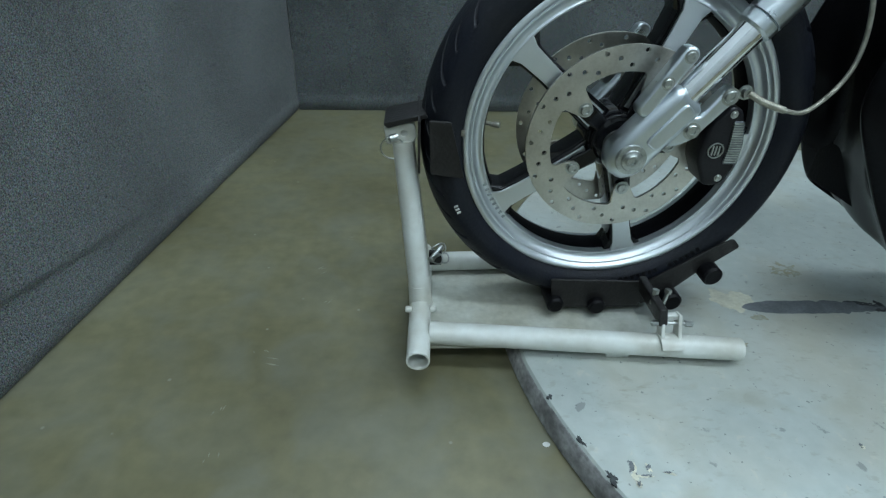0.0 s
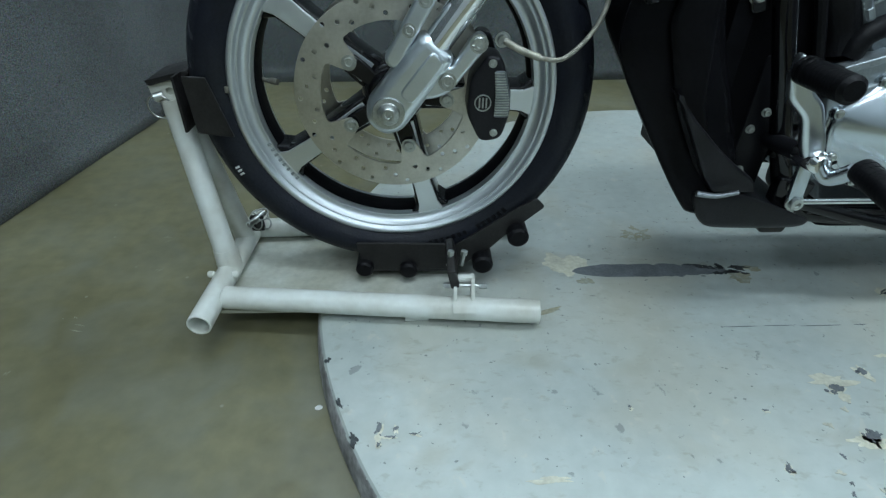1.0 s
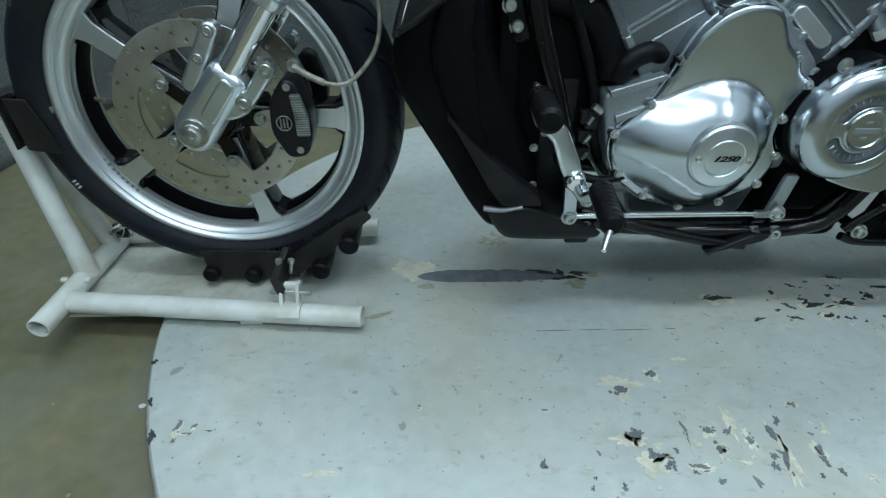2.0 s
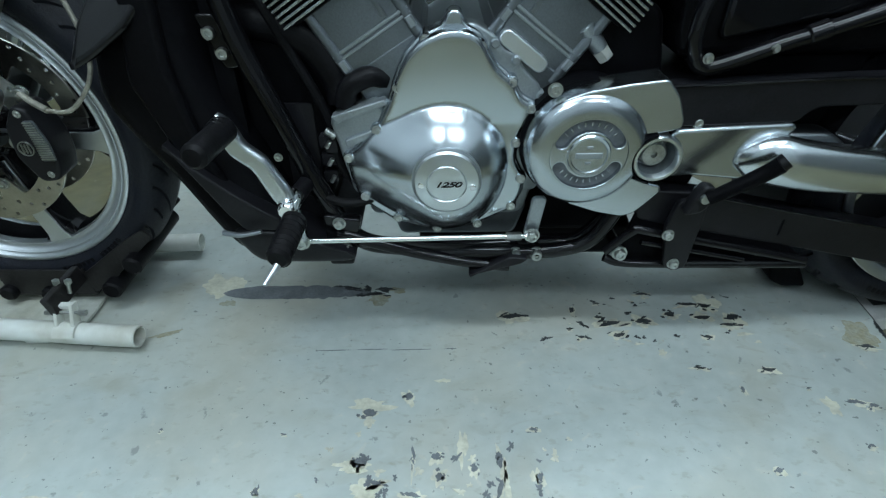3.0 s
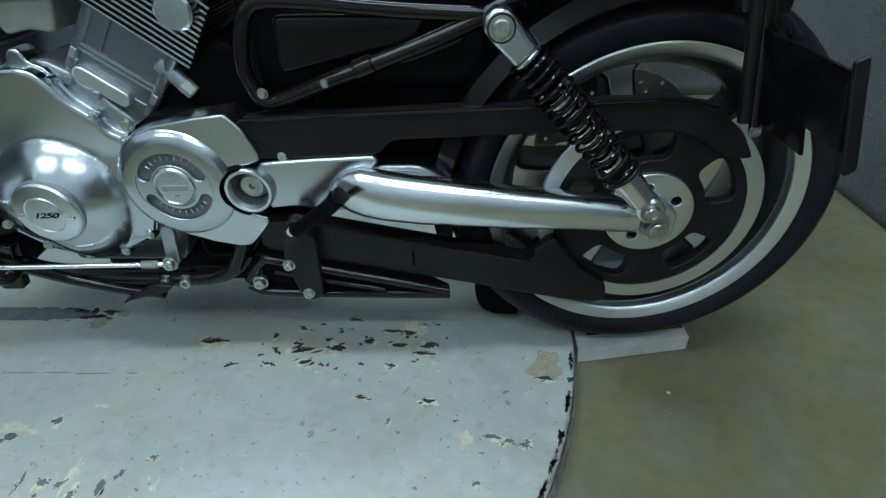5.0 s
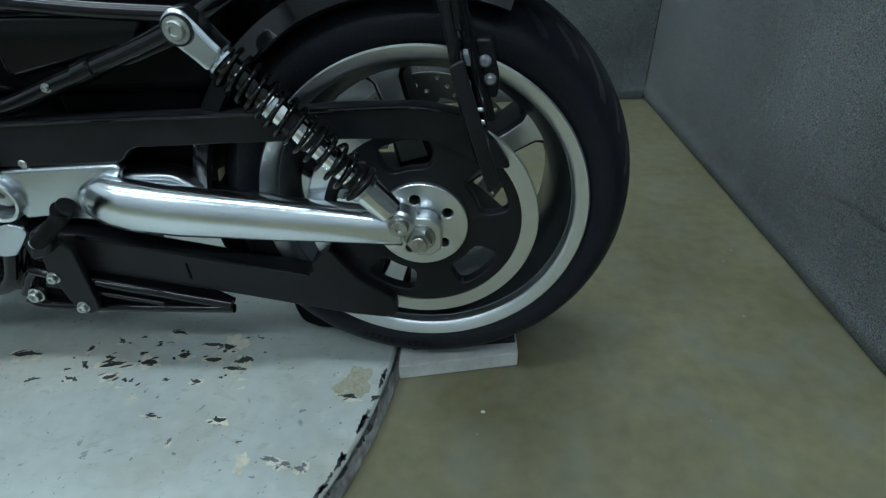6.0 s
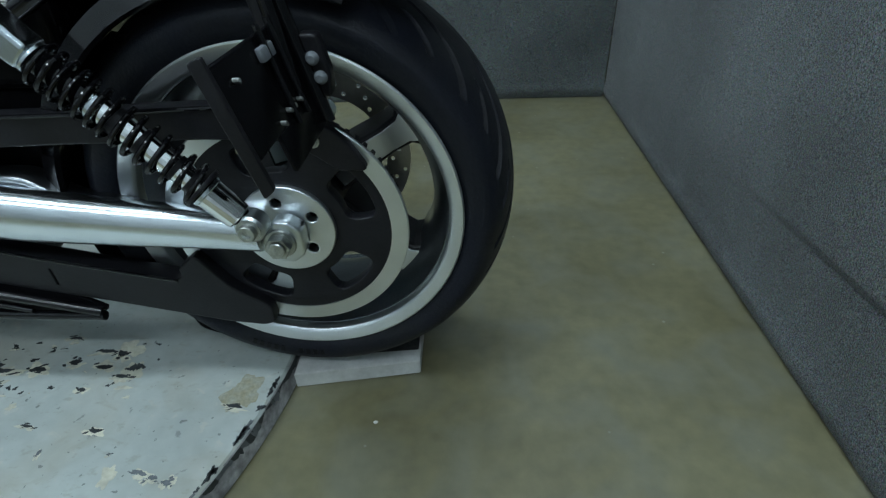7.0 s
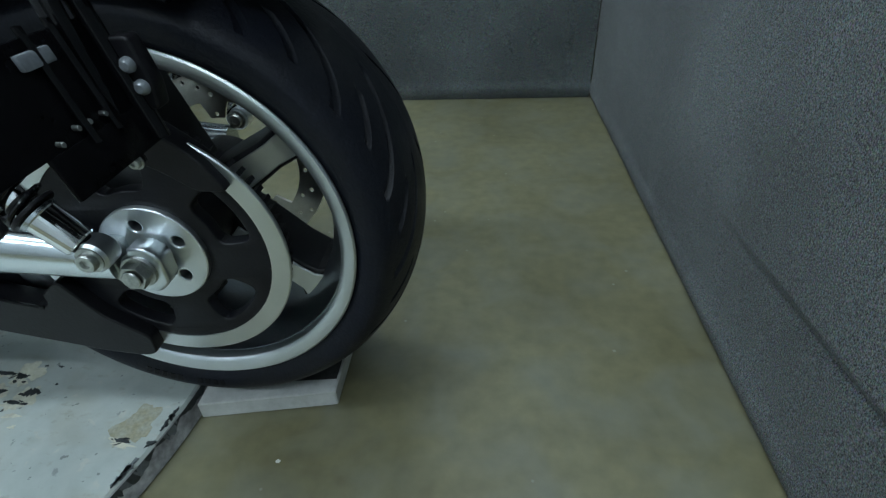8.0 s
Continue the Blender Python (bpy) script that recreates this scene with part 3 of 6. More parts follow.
    for x, y, w, h in ((0.665, -0.058, 0.045, 0.030), (0.70, -0.03, 0.03, 0.02), (0.36, -0.065, 0.03, 0.018), (0.27, -0.15, 0.05, 0.012), (1.567, -0.170, 0.060, 0.070)):
        flake("rust_stain", x, y, w, h, RUST, top, TOP + 0.0003, rnd.uniform(-0.3, 0.3), 0.3, int(x * 999), "brown rust stain")
    for k in range(44):
        a = math.radians(rnd.choice((rnd.uniform(195, 262), rnd.uniform(300, 354), rnd.uniform(310, 352))))
        flake("paint_chip", TX + (TR - 0.0065) * math.cos(a), TY + (TR - 0.0065) * math.sin(a), rnd.uniform(0.006, 0.022), rnd.uniform(0.004, 0.009), CHIP_DARK if k % 3 else CHIP_GREY, top, TOP + 0.0006, a + 1.57, 0.6, 400 + k)
    # bare dark strips along the upper edge of the rim
    for k in range(26):
        a0 = radians(rnd.choice((rnd.uniform(305, 356), rnd.uniform(325, 354))))
        wide, deep = rnd.uniform(0.012, 0.05), rnd.uniform(0.004, 0.016) * (1.0 if a0 > 5 else 0.5)
        bm = bmesh.new()
        up, dn = [], []
        for i in range(13):
            t2 = i / 12
            a = a0 + (t2 - 0.5) * wide / TR * 2
            d = max(0.0012, deep * min(1.0, 4 * min(t2, 1 - t2)) * (0.7 + 0.6 * noise.noise((k * 3.1, t2 * 6, 0))))
            for lst, z in ((up, TOP - 0.0045), (dn, TOP - 0.006 - d)):
                r = TR + 0.0018 + (0.0085 - 0.0010) * max(0.0, (TOP - 0.006 - z)) / 0.036
                lst.append(bm.verts.new((TX + r * math.cos(a), TY + r * math.sin(a), z)))
        for i in range(12):
            bm.faces.new((up[i], up[i + 1], dn[i + 1], dn[i]))
        part("rim_chip", bm, CHIP_DARK if k % 3 else CHIP_GREY, t)
    return t


turntable()


def wheel_block():
    t = thing("wheel_block", 1.74, 0.03, 0, "white-edged board under the rear tyre beside the turntable", "board")
    pts = [(1.637, -0.119), (1.857, -0.081), (1.855, 0.19), (1.636, 0.165)]
    bm = bmesh.new()
    low, top = [bm.verts.new((x, y, 0)) for x, y in pts], [bm.verts.new((x, y, 0.033)) for x, y in pts]
    bm.faces.new(top)
    bm.faces.new(low[::-1])
    for i in range(4):
        j = (i + 1) % 4
        bm.faces.new((low[i], low[j], top[j], top[i]))
    bmesh.ops.bevel(bm, geom=bm.edges[:], offset=0.0015, segments=2, affect="EDGES")
    part("board", bm, BOARD, t)
    bm = bmesh.new()
    vs = [bm.verts.new((x, y, 0.0342)) for x, y in ((1.66, -0.078), (1.853, -0.055), (1.851, 0.18), (1.645, 0.155))]
    bm.faces.new(vs)
    part("rubber_mat", bm, BOARD_TOP, t, "worn black top")


wheel_block()


# ---- the motorcycle ----
bike = thing("motorcycle", 0.85, 0, TOP, "black motorcycle with polished aluminium engine covers in a wheel stand", "motorcycle")


def tyre_shape(cx, cz, half, count, sweep_angle, width, depth, wide):
    """half: (radius, y) from the bead to the crown. The columns of the mesh run along the tread grooves."""
    pts = []
    for (r0, y0), (r1, y1) in zip(half, half[1:]):
        fine = 7 if r0 > half[-1][0] - 0.06 else 4
        for k in range(fine):
            pts.append((r0 + (r1 - r0) * k / fine, y0 + (y1 - y0) * k / fine))
    pts.append(half[-1])
    for _ in range(10):
        pts = [pts[0]] + [tuple((a + 2 * b + c) / 4 for a, b, c in zip(p, q, s)) for p, q, s in zip(pts, pts[1:], pts[2:])] + [pts[-1]]
    ring = pts + [(r, -y) for r, y in pts[-2::-1]]
    crown = half[-1][0]
    pitch = 2 * math.pi / count
    w = width / crown / pitch
    # (place in the pitch, depth share of the long groove, depth share of the short one)
    cols = [(-1.3 * w, 0, 0), (-0.8 * w, 1, 0), (0.8 * w, 1, 0), (1.3 * w, 0, 0)] + [(0.10 + 0.085 * k, 0, 0) for k in range(4)]
    cols += [(0.5 - 1.1 * w, 0, 0), (0.5 - 0.6 * w, 0, 1), (0.5 + 0.6 * w, 0, 1), (0.5 + 1.1 * w, 0, 0)] + [(0.60 + 0.085 * k, 0, 0) for k in range(4)]

    def fade(s, a, b):
        return max(0.0, min(1.0, (s - a) / 0.05)) * max(0.0, min(1.0, (b - s) / 0.05))

    bm = bmesh.new()
    rows = []
    for i in range(count):
        for u, long_cut, short_cut in cols:
            row = []
            for r, y in ring:
                s = min(1.0, abs(y) / wide)
                a = (i + u) * pitch + sweep_angle * (1 - (1 - s) ** 1.5)
                cut = 0.0
                if r > crown - 0.052:
                    cut = depth * max(long_cut * fade(s, 0.18, 0.90), short_cut * fade(s, 0.50, 0.84))
                row.append(bm.verts.new((cx + (r - cut) * math.cos(a), y, cz + (r - cut) * math.sin(a))))
            rows.append(row)
    n = len(rows)
    for i in range(n):
        a, b = rows[i], rows[(i + 1) % n]
        for j in range(len(ring) - 1):
            bm.faces.new((a[j], a[j + 1], b[j + 1], b[j]))
    return bm


def brake_disc(cx, cz, y, r0, r1, phase, parent, name="brake_disc", tab=0.026):
    inner = []
    for i in range(180):
        a = 360 * i / 180
        near = min(abs((a - phase + 36) % 72 - 36) / 9.0, 1.5)
        r = r0 - tab * max(0.0, min(1.0, (1.25 - near) * 3))
        inner.append((cx + r * math.cos(radians(a)), cz + r * math.sin(radians(a))))
    outs = [circle(cx, cz, r1, 120), inner]
    for k in range(45):
        a = 8 * k + phase
        r = r0 + (r1 - r0) * (0.24, 0.52, 0.80)[k % 3]
        outs.append(circle(cx + r * math.cos(radians(a)), cz + r * math.sin(radians(a)), 0.0036, 10))
    for k in range(5):
        a = radians(phase + 72 * k)
        outs.append(circle(cx + (r0 - tab + 0.006) * math.cos(a), cz + (r0 - tab + 0.006) * math.sin(a), 0.0035, 8))
    return part(name, plate(outs, y - 0.0025, y + 0.0025, 0.0004, 1), DISC, parent, "drilled steel brake disc")


def spoke_outline(cx, cz, a, r0, r1, w0, w1, flare):
    rows = [(r0, w0), (r0 + (r1 - r0) * 0.35, w0 * 0.86), (r0 + (r1 - r0) * 0.7, w1), (r0 + (r1 - r0) * 0.9, w1 * 1.12), (r1, flare)]
    c, s = math.cos(a), math.sin(a)
    pts = [(r, w) for r, w in rows] + [(r, -w) for r, w in rows[::-1]]
    return [(cx + c * r - s * w, cz + s * r + c * w) for r, w in pts]


FX, FZ = 0.009, 0.3945


def front_wheel():
    c = (FX, 0, FZ)
    lip = [(0.2430, -0.032), (0.2475, -0.0400), (0.2505, -0.0435), (0.2503, -0.0462), (0.2472, -0.0478), (0.2432, -0.0474), (0.2406, -0.0455), (0.2393, -0.0420), (0.2378, -0.0408), (0.2364, -0.0420), (0.2346, -0.0414),
           (0.2315, -0.0370), (0.2280, -0.0335), (0.2245, -0.0322), (0.2215, -0.0325), (0.2195, -0.0342), (0.2180, -0.0340), (0.2168, -0.0310), (0.2160, -0.0250), (0.2160, -0.0200), (0.2190, -0.0190), (0.2380, -0.0260)]
    w = part("front_wheel", lathe(lip, 180, closed=True, center=c), RIM, bike, "cast wheel with a machined aluminium rim lip")
    part("far_lip", lathe([(r, -y) for r, y in lip], 160, closed=True, center=c), MACHINED, w)
    barrel = [(0.2145, -0.0205), (0.2125, -0.014), (0.2115, 0.0), (0.2125, 0.014), (0.2145, 0.0205), (0.222, 0.0205), (0.222, -0.0205)]
    part("barrel", lathe(barrel, 160, closed=True, center=c), FLAT, w, "black painted rim well")
    half = [(0.2420, -0.036), (0.2515, -0.0455), (0.2620, -0.0560), (0.2760, -0.0605), (0.2910, -0.0575), (0.3045, -0.0435), (0.3135, -0.0230), (0.3170, 0)]
    part("tyre", tyre_shape(FX, FZ, half, 20, 0.34, 0.0036, 0.006, 0.060), RUBBER, w, "black road tyre with slanted grooves")
    for k in range(5):
        a = radians(69 + 72 * k)
        me = plate([spoke_outline(FX, FZ, a, 0.035, 0.2165, 0.024, 0.0185, 0.036)], -0.0300, 0.026, 0.005)
        part("spoke", me, GLOSS, w)
        me = plate([spoke_outline(FX, FZ, a, 0.05, 0.2190, 0.0165, 0.0150, 0.024)], -0.0334, -0.026, 0.001)
        part("spoke_face", me, MACHINED, w, "machined bright spoke face")
    hub = lathe([(0.018, -0.052), (0.036, -0.050), (0.044, -0.040), (0.050, -0.025), (0.050, 0.025), (0.044, 0.040), (0.036, 0.050), (0.018, 0.052)], 48, closed=True, center=c)
    part("hub", hub, GLOSS, w)
    outs = []
    for i in range(120):
        a = 3 * i
        near = abs((a - 69 + 36) % 72 - 36)
        r = 0.044 + 0.044 * max(0.0, min(1.0, (15 - near) / 7))
        outs.append((FX + r * math.cos(radians(a)), FZ + r * math.sin(radians(a))))
    for y in (-0.040, 0.040):
        part("disc_carrier", plate([outs], y - 0.004, y + 0.004, 0.003, 3), GLOSS, w, "black five-armed disc carrier")
        brake_disc(FX, FZ, y * 1.18, 0.111, 0.150, 69, w, tab=0.036)
    for k in range(5):
        a = radians(69 + 72 * k)
        bolt(FX + 0.082 * math.cos(a), -0.0495, FZ + 0.082 * math.sin(a), 0.0085, w, 0.006, "zinc disc bolt")
    for k in range(8):
        a = radians(202 + 2.6 * k)
        part("cast_mark", box(-0.0022, -0.0012, -0.004, 0.0022, 0.0012, 0.004, 0.0006, 1), CAST, w, "unreadable raised casting mark", m=Matrix.Translation((FX + 0.2230 * math.cos(a), -0.0328, FZ + 0.2230 * math.sin(a))) @ Matrix.Rotation(math.pi / 2 - a, 4, "Y"))
    for k in range(3):
        a = radians(203.5 + 1.3 * k)
        part("tyre_mark", box(-0.0016, -0.0006, -0.0035, 0.0016, 0.0006, 0.0035), BOARD, w, "small white tyre marking", m=Matrix.Translation((FX + 0.280 * math.cos(a), -0.0602, FZ + 0.280 * math.sin(a))) @ Matrix.Rotation(math.pi / 2 - a, 4, "Y"))
    for k in range(13):
        a = radians(282 + 2.3 * k + (3.5 if k > 6 else 0))
        part("sidewall_mark", box(-0.0032, -0.0007, -0.0050, 0.0032, 0.0007, 0.0050, 0.0004, 1), BLACK_RUBBER, w, "unreadable raised tyre lettering", m=Matrix.Translation((FX + 0.268 * math.cos(a), -0.0585, FZ + 0.268 * math.sin(a))) @ Matrix.Rotation(math.pi / 2 - a, 4, "Y"))
    part("balance_weight", box(FX - 0.254, -0.050, FZ + 0.006, FX - 0.248, -0.044, FZ + 0.016, 0.001), BRAID, w, "small rim weight")
    part("valve", rod((FX - 0.215, 0.010, FZ + 0.010), (FX - 0.192, 0.002, FZ + 0.008), 0.0035, bm=rod((FX - 0.198, 0.004, FZ + 0.009), (FX - 0.186, 0.0, FZ + 0.008), 0.005)), BRAID, w, "brass tyre valve")
    return w


front_wheel()


def front_fork():
    ux, uz = math.cos(radians(53)), math.sin(radians(53))

    def along(d, off=0.0):
        return (0.005 + ux * d + uz * off, 0.393 + uz * d - ux * off)

    def leg(y, sign):
        near = sign < 0
        yf, yb = y - 0.024, y + 0.024
        pts = [along(-0.035, -0.014), along(-0.035, 0.016), along(-0.014, 0.033), along(0.060, 0.0330), along(0.112, 0.032), along(0.118, 0.022), along(0.120, -0.018), along(0.110, -0.026), along(0.055, -0.030), along(-0.012, -0.033)]
        f = part("fork_slider", plate([rounded(pts, 0.016, 6)], yf, yb, 0.015, 6), BRUSHED, bike, "satin aluminium fork slider")
        p0, p1, p2, p3 = along(0.10), along(0.226), along(0.246), along(0.46)
        part("fork_tube", rod((p0[0], y, p0[1]), (p1[0], y, p1[1]), 0.0205, seg=40), CHROME, f, "chromed fork tube")
        part("dust_seal", rod((p1[0], y, p1[1]), (p2[0], y, p2[1]), 0.026, seg=40, bevel=0.003), BRUSHED, f)
        part("upper_tube", rod((p2[0], y, p2[1]), (p3[0], y, p3[1]), 0.0265, seg=40), BRUSHED, f, "silver upper fork tube")
        lug = plate([slot(*along(0.064, -0.036), *along(0.151, -0.045), 0.0122, 12)], y - 0.016, y + 0.010, 0.005, 3)
        part("fender_lug", lug, BRUSHED, f)
        lug = plate([rounded([along(0.040, 0.026), along(0.056, 0.044), along(0.075, 0.054), along(0.150, 0.0565), along(0.164, 0.050), along(0.163, 0.036), along(0.150, 0.032), along(0.105, 0.034), along(0.100, 0.024)], 0.010, 5)], y - 0.018, y + 0.006, 0.005, 3)
        part("caliper_lug", lug, BRUSHED, f)
        if near:
            ridge = [along(0.030, -0.004), along(0.030, 0.020), along(0.104, 0.022), along(0.108, -0.002)]
            part("slider_ridge", plate([rounded(ridge, 0.010, 5)], yf - 0.0035, yf + 0.004, 0.003, 4), BRUSHED, f)
            for d, o in ((0.150, -0.045), (0.107, -0.041)):
                q = along(d, o)
                bolt(q[0], y - 0.0155, q[1], 0.007, f, 0.004)
            for d, o in ((0.151, 0.044), (0.085, 0.041)):
                q = along(d, o)
                bolt(q[0], y - 0.0175, q[1], 0.0095, f, 0.005)
        return f

    leg(-0.090, -1)
    leg(0.090, 1)
    part("front_axle", lathe([(0, -0.1205), (0.0045, -0.1205), (0.0055, -0.1245), (0.0085, -0.1245), (0.0105, -0.1225), (0.0150, -0.1215), (0.0165, -0.1190), (0.0225, -0.1185), (0.0235, -0.1145), (0.0235, 0.112), (0, 0.112)], 36, center=(0.005, 0, 0.393)), ZINC, bike, "zinc axle bolt and washer")

    for y in (-0.092, 0.092):
        near = y < 0
        body = rounded([(0.122, 0.435), (0.146, 0.470), (0.166, 0.466), (0.182, 0.42), (0.183, 0.385), (0.172, 0.345), (0.140, 0.340), (0.118, 0.385)], 0.012, 4)
        cal = part("brake_caliper", plate([body], y - 0.004 if near else y - 0.03, y + 0.05 if near else y + 0.004, 0.006, 3), SATIN, bike, "black four-piston brake caliper")
        if near:
            part("fin_block", plate([rounded([(0.158, 0.380), (0.180, 0.380), (0.181, 0.412), (0.172, 0.448), (0.156, 0.448), (0.160, 0.412)], 0.004)], y - 0.0055, y - 0.002, 0.001), CYL, cal)
            for k in range(17):
                z = 0.383 + k * 0.0038
                part("cooling_fin", box(0.159 - 0.003 * max(0, k - 8) / 8, y - 0.0075, z, 0.180 - 0.010 * max(0, k - 6) / 10, y - 0.003, z + 0.0022, 0.0006), ZINC, cal)
            ring = plate([circle(0.1415, 0.402, 0.0125, 32), circle(0.1415, 0.402, 0.0108, 32)], y - 0.0062, y - 0.003, 0.0004, 1)
            part("emblem", ring, ZINC, cal, "round pale emblem")
            for dx in (-0.005, 0.0, 0.005):
                part("emblem_bar", box(0.1415 + dx - 0.0011, y - 0.006, 0.3945, 0.1415 + dx + 0.0011, y - 0.003, 0.4095), ZINC, cal)
            bolt(0.153, y - 0.0035, 0.458, 0.0045, cal, 0.003)
            bolt(0.160, y - 0.0035, 0.356, 0.0045, cal, 0.003)
            bolt(0.166, y + 0.010, 0.487, 0.008, cal, 0.010, name="banjo_bolt")
    hose = [(0.168, -0.090, 0.487), (0.19, -0.100, 0.477), (0.215, -0.112, 0.470), (0.25, -0.11, 0.470), (0.287, -0.105, 0.508), (0.30, -0.10, 0.552), (0.292, -0.095, 0.61), (0.26, -0.085, 0.70)]
    h = part("brake_hose", sweep(hose, 0.0033, 8, 12), BRAID, bike, "braided brake hose")
    part("hose_end", sweep(hose[:3], 0.0050, 6, 12), BRAID, h, "crimped steel end")
    part("triple_clamp", plate([rounded([along(0.44, -0.05), along(0.44, 0.05), along(0.485, 0.05), along(0.485, -0.05)], 0.015)], -0.13, 0.13, 0.008), SATIN, bike)


front_fork()


def radiator():
    # sections from top to bottom: height, front edge of the side, front middle, back, half width
    rows = [(0.72, 0.350, 0.40, 0.455, 0.125), (0.64, 0.340, 0.40, 0.455, 0.130), (0.575, 0.325, 0.40, 0.458, 0.135), (0.52, 0.312, 0.41, 0.468, 0.138), (0.48, 0.310, 0.42, 0.482, 0.138), (0.43, 0.338, 0.435, 0.505, 0.138),
            (0.37, 0.376, 0.445, 0.53, 0.140), (0.32, 0.406, 0.460, 0.545, 0.148), (0.285, 0.428, 0.472, 0.55, 0.156), (0.255, 0.450, 0.486, 0.545, 0.160), (0.234, 0.468, 0.500, 0.545, 0.158)]
    bm = bmesh.new()
    rings = []
    for z, xe, xm, xb, hw in rows:
        plan = [(xb, -hw + 0.03), (xb - 0.03, -hw + 0.006), (xe + 0.075, -hw), (xe + 0.04, -hw - 0.002), (xe + 0.012, -hw + 0.002), (xe, -hw + 0.014), (xe + 0.012, -hw + 0.028), (xm - 0.02, -0.07), (xm, 0.0)]
        plan += [(x + 0.05, -y) for x, y in plan[-2::-1]]
        rings.append([bm.verts.new((x, y, z)) for x, y in plan])
    for a, b in zip(rings, rings[1:]):
        for k in range(len(a)):
            j = (k + 1) % len(a)
            bm.faces.new((a[k], a[j], b[j], b[k]))
    bm.faces.new(rings[0])
    bm.faces.new(rings[-1])
    r = part("radiator_shroud", bm, SHROUD, bike, "gloss black radiator shroud", angle=180)
    soft = r.modifiers.new("soft", "SUBSURF")
    soft.levels = soft.render_levels = 3
    panel = rounded([(0.395, 0.66), (0.368, 0.52), (0.405, 0.41), (0.465, 0.300), (0.490, 0.300), (0.445, 0.42), (0.428, 0.54), (0.438, 0.66)], 0.014, 5)
    part("shroud_panel", plate([panel], -0.152, -0.128, 0.009, 4), SHROUD, r)
    wing = rounded([(0.318, 0.545), (0.350, 0.560), (0.398, 0.592), (0.425, 0.625), (0.432, 0.66), (0.37, 0.66), (0.335, 0.60)], 0.012, 4)
    me = plate([wing], -0.162, -0.126, 0.010, 4)
    me.transform(Matrix(((1, 0, 0, 0), (0, 1, 0.5, -0.30), (0, 0, 1, 0), (0, 0, 0, 1))))
    part("shroud_wing", me, GLOSS, r)
    part("radiator_core", box(0.47, -0.105, 0.27, 0.50, 0.105, 0.66, 0.006), FLAT, r)
    sweep_panel = rounded([(0.393, 0.440), (0.407, 0.417), (0.432, 0.373), (0.461, 0.320), (0.483, 0.290), (0.548, 0.290), (0.539, 0.311), (0.512, 0.329), (0.473, 0.360), (0.429, 0.401)], 0.006, 3)
    part("sweep_panel", plate([sweep_panel], -0.1685, -0.135, 0.004, 3), SATIN, r, "matt grey-black swept side panel")
    chin = bmesh.new()
    rings = []
    for y, x0, z0, zt in ((-0.172, 0.496, 0.236, 0.288), (-0.160, 0.486, 0.222, 0.292), (-0.100, 0.502, 0.230, 0.290), (0.0, 0.512, 0.232, 0.285), (0.05, 0.520, 0.230, 0.28), (0.10, 0.526, 0.236, 0.28)):
        plan = [(x0 - 0.036, zt), (x0 - 0.012, z0 + 0.018), (x0 + 0.006, z0), (0.58, z0 - 0.002), (0.645, z0), (0.652, z0 + 0.012), (0.60, z0 + 0.030), (0.535, zt)]
        rings.append([chin.verts.new((x, y, z)) for x, z in plan])
    for a, b in zip(rings, rings[1:]):
        for k in range(len(a)):
            j = (k + 1) % len(a)
            chin.faces.new((a[k], a[j], b[j], b[k]))
    chin.faces.new(rings[0])
    chin.faces.new(rings[-1])
    crease = chin.edges.layers.float.new("crease_edge")
    for ed in chin.edges:
        ed[crease] = 0.30
    c = part("chin_fairing", chin, SATIN, bike, "matt black chin fairing", angle=180)
    soft = c.modifiers.new("soft", "SUBSURF")
    soft.levels = soft.render_levels = 3
    part("chin_trim", sweep([(0.452, -0.180, 0.296), (0.48, -0.185, 0.295), (0.512, -0.182, 0.299)], (0.0048, 0.0036), 4, 10), BARREL, c, "thin bright trim strip")
    # front frame tubes
    for y, s in ((-0.118, -1), (0.118, 1)):
        f = part("frame_tube", sweep([(0.490, y, 0.72), (0.515, y, 0.58), (0.555, y, 0.46), (0.600, y, 0.33), (0.645, y, 0.245), (0.72, y, 0.222), (0.86, y, 0.222), (0.98, y, 0.228), (1.03, y * 1.1, 0.245), (1.075, y * 1.1, 0.31), (1.10, y, 0.38)], 0.0155, 7, 18), GLOSS, bike, "gloss black frame tube")
        if s < 0:
            bolt(0.492, y + 0.010, 0.549, 0.0085, f, 0.009)
            bolt(0.480, y + 0.010, 0.576, 0.0085, f, 0.009)
            part("bolt_plate", plate([rounded([(0.462, 0.60), (0.492, 0.60), (0.515, 0.53), (0.490, 0.525)], 0.008)], y + 0.008, y + 0.03, 0.003), GLOSS, f)
            for x, z in ((0.53, 0.375), (0.545, 0.40), (0.535, 0.31)):
                bolt(x, y - 0.012, z, 0.005, f, 0.006)
    part("oil_cooler", box(0.545, -0.09, 0.24, 0.60, 0.09, 0.47, 0.01), SATIN, bike)
    part("wiring_loom", sweep([(0.55, -0.10, 0.62), (0.585, -0.10, 0.54), (0.62, -0.095, 0.45), (0.63, -0.10, 0.38), (0.66, -0.09, 0.32), (0.70, -0.09, 0.30)], 0.008, 7, 10), BLACK_RUBBER, bike)
    part("coolant_hose", sweep([(0.50, -0.07, 0.585), (0.567, -0.08, 0.578), (0.615, -0.08, 0.548), (0.642, -0.08, 0.502), (0.648, -0.085, 0.470)], 0.026, 7, 16), BLACK_RUBBER, bike)
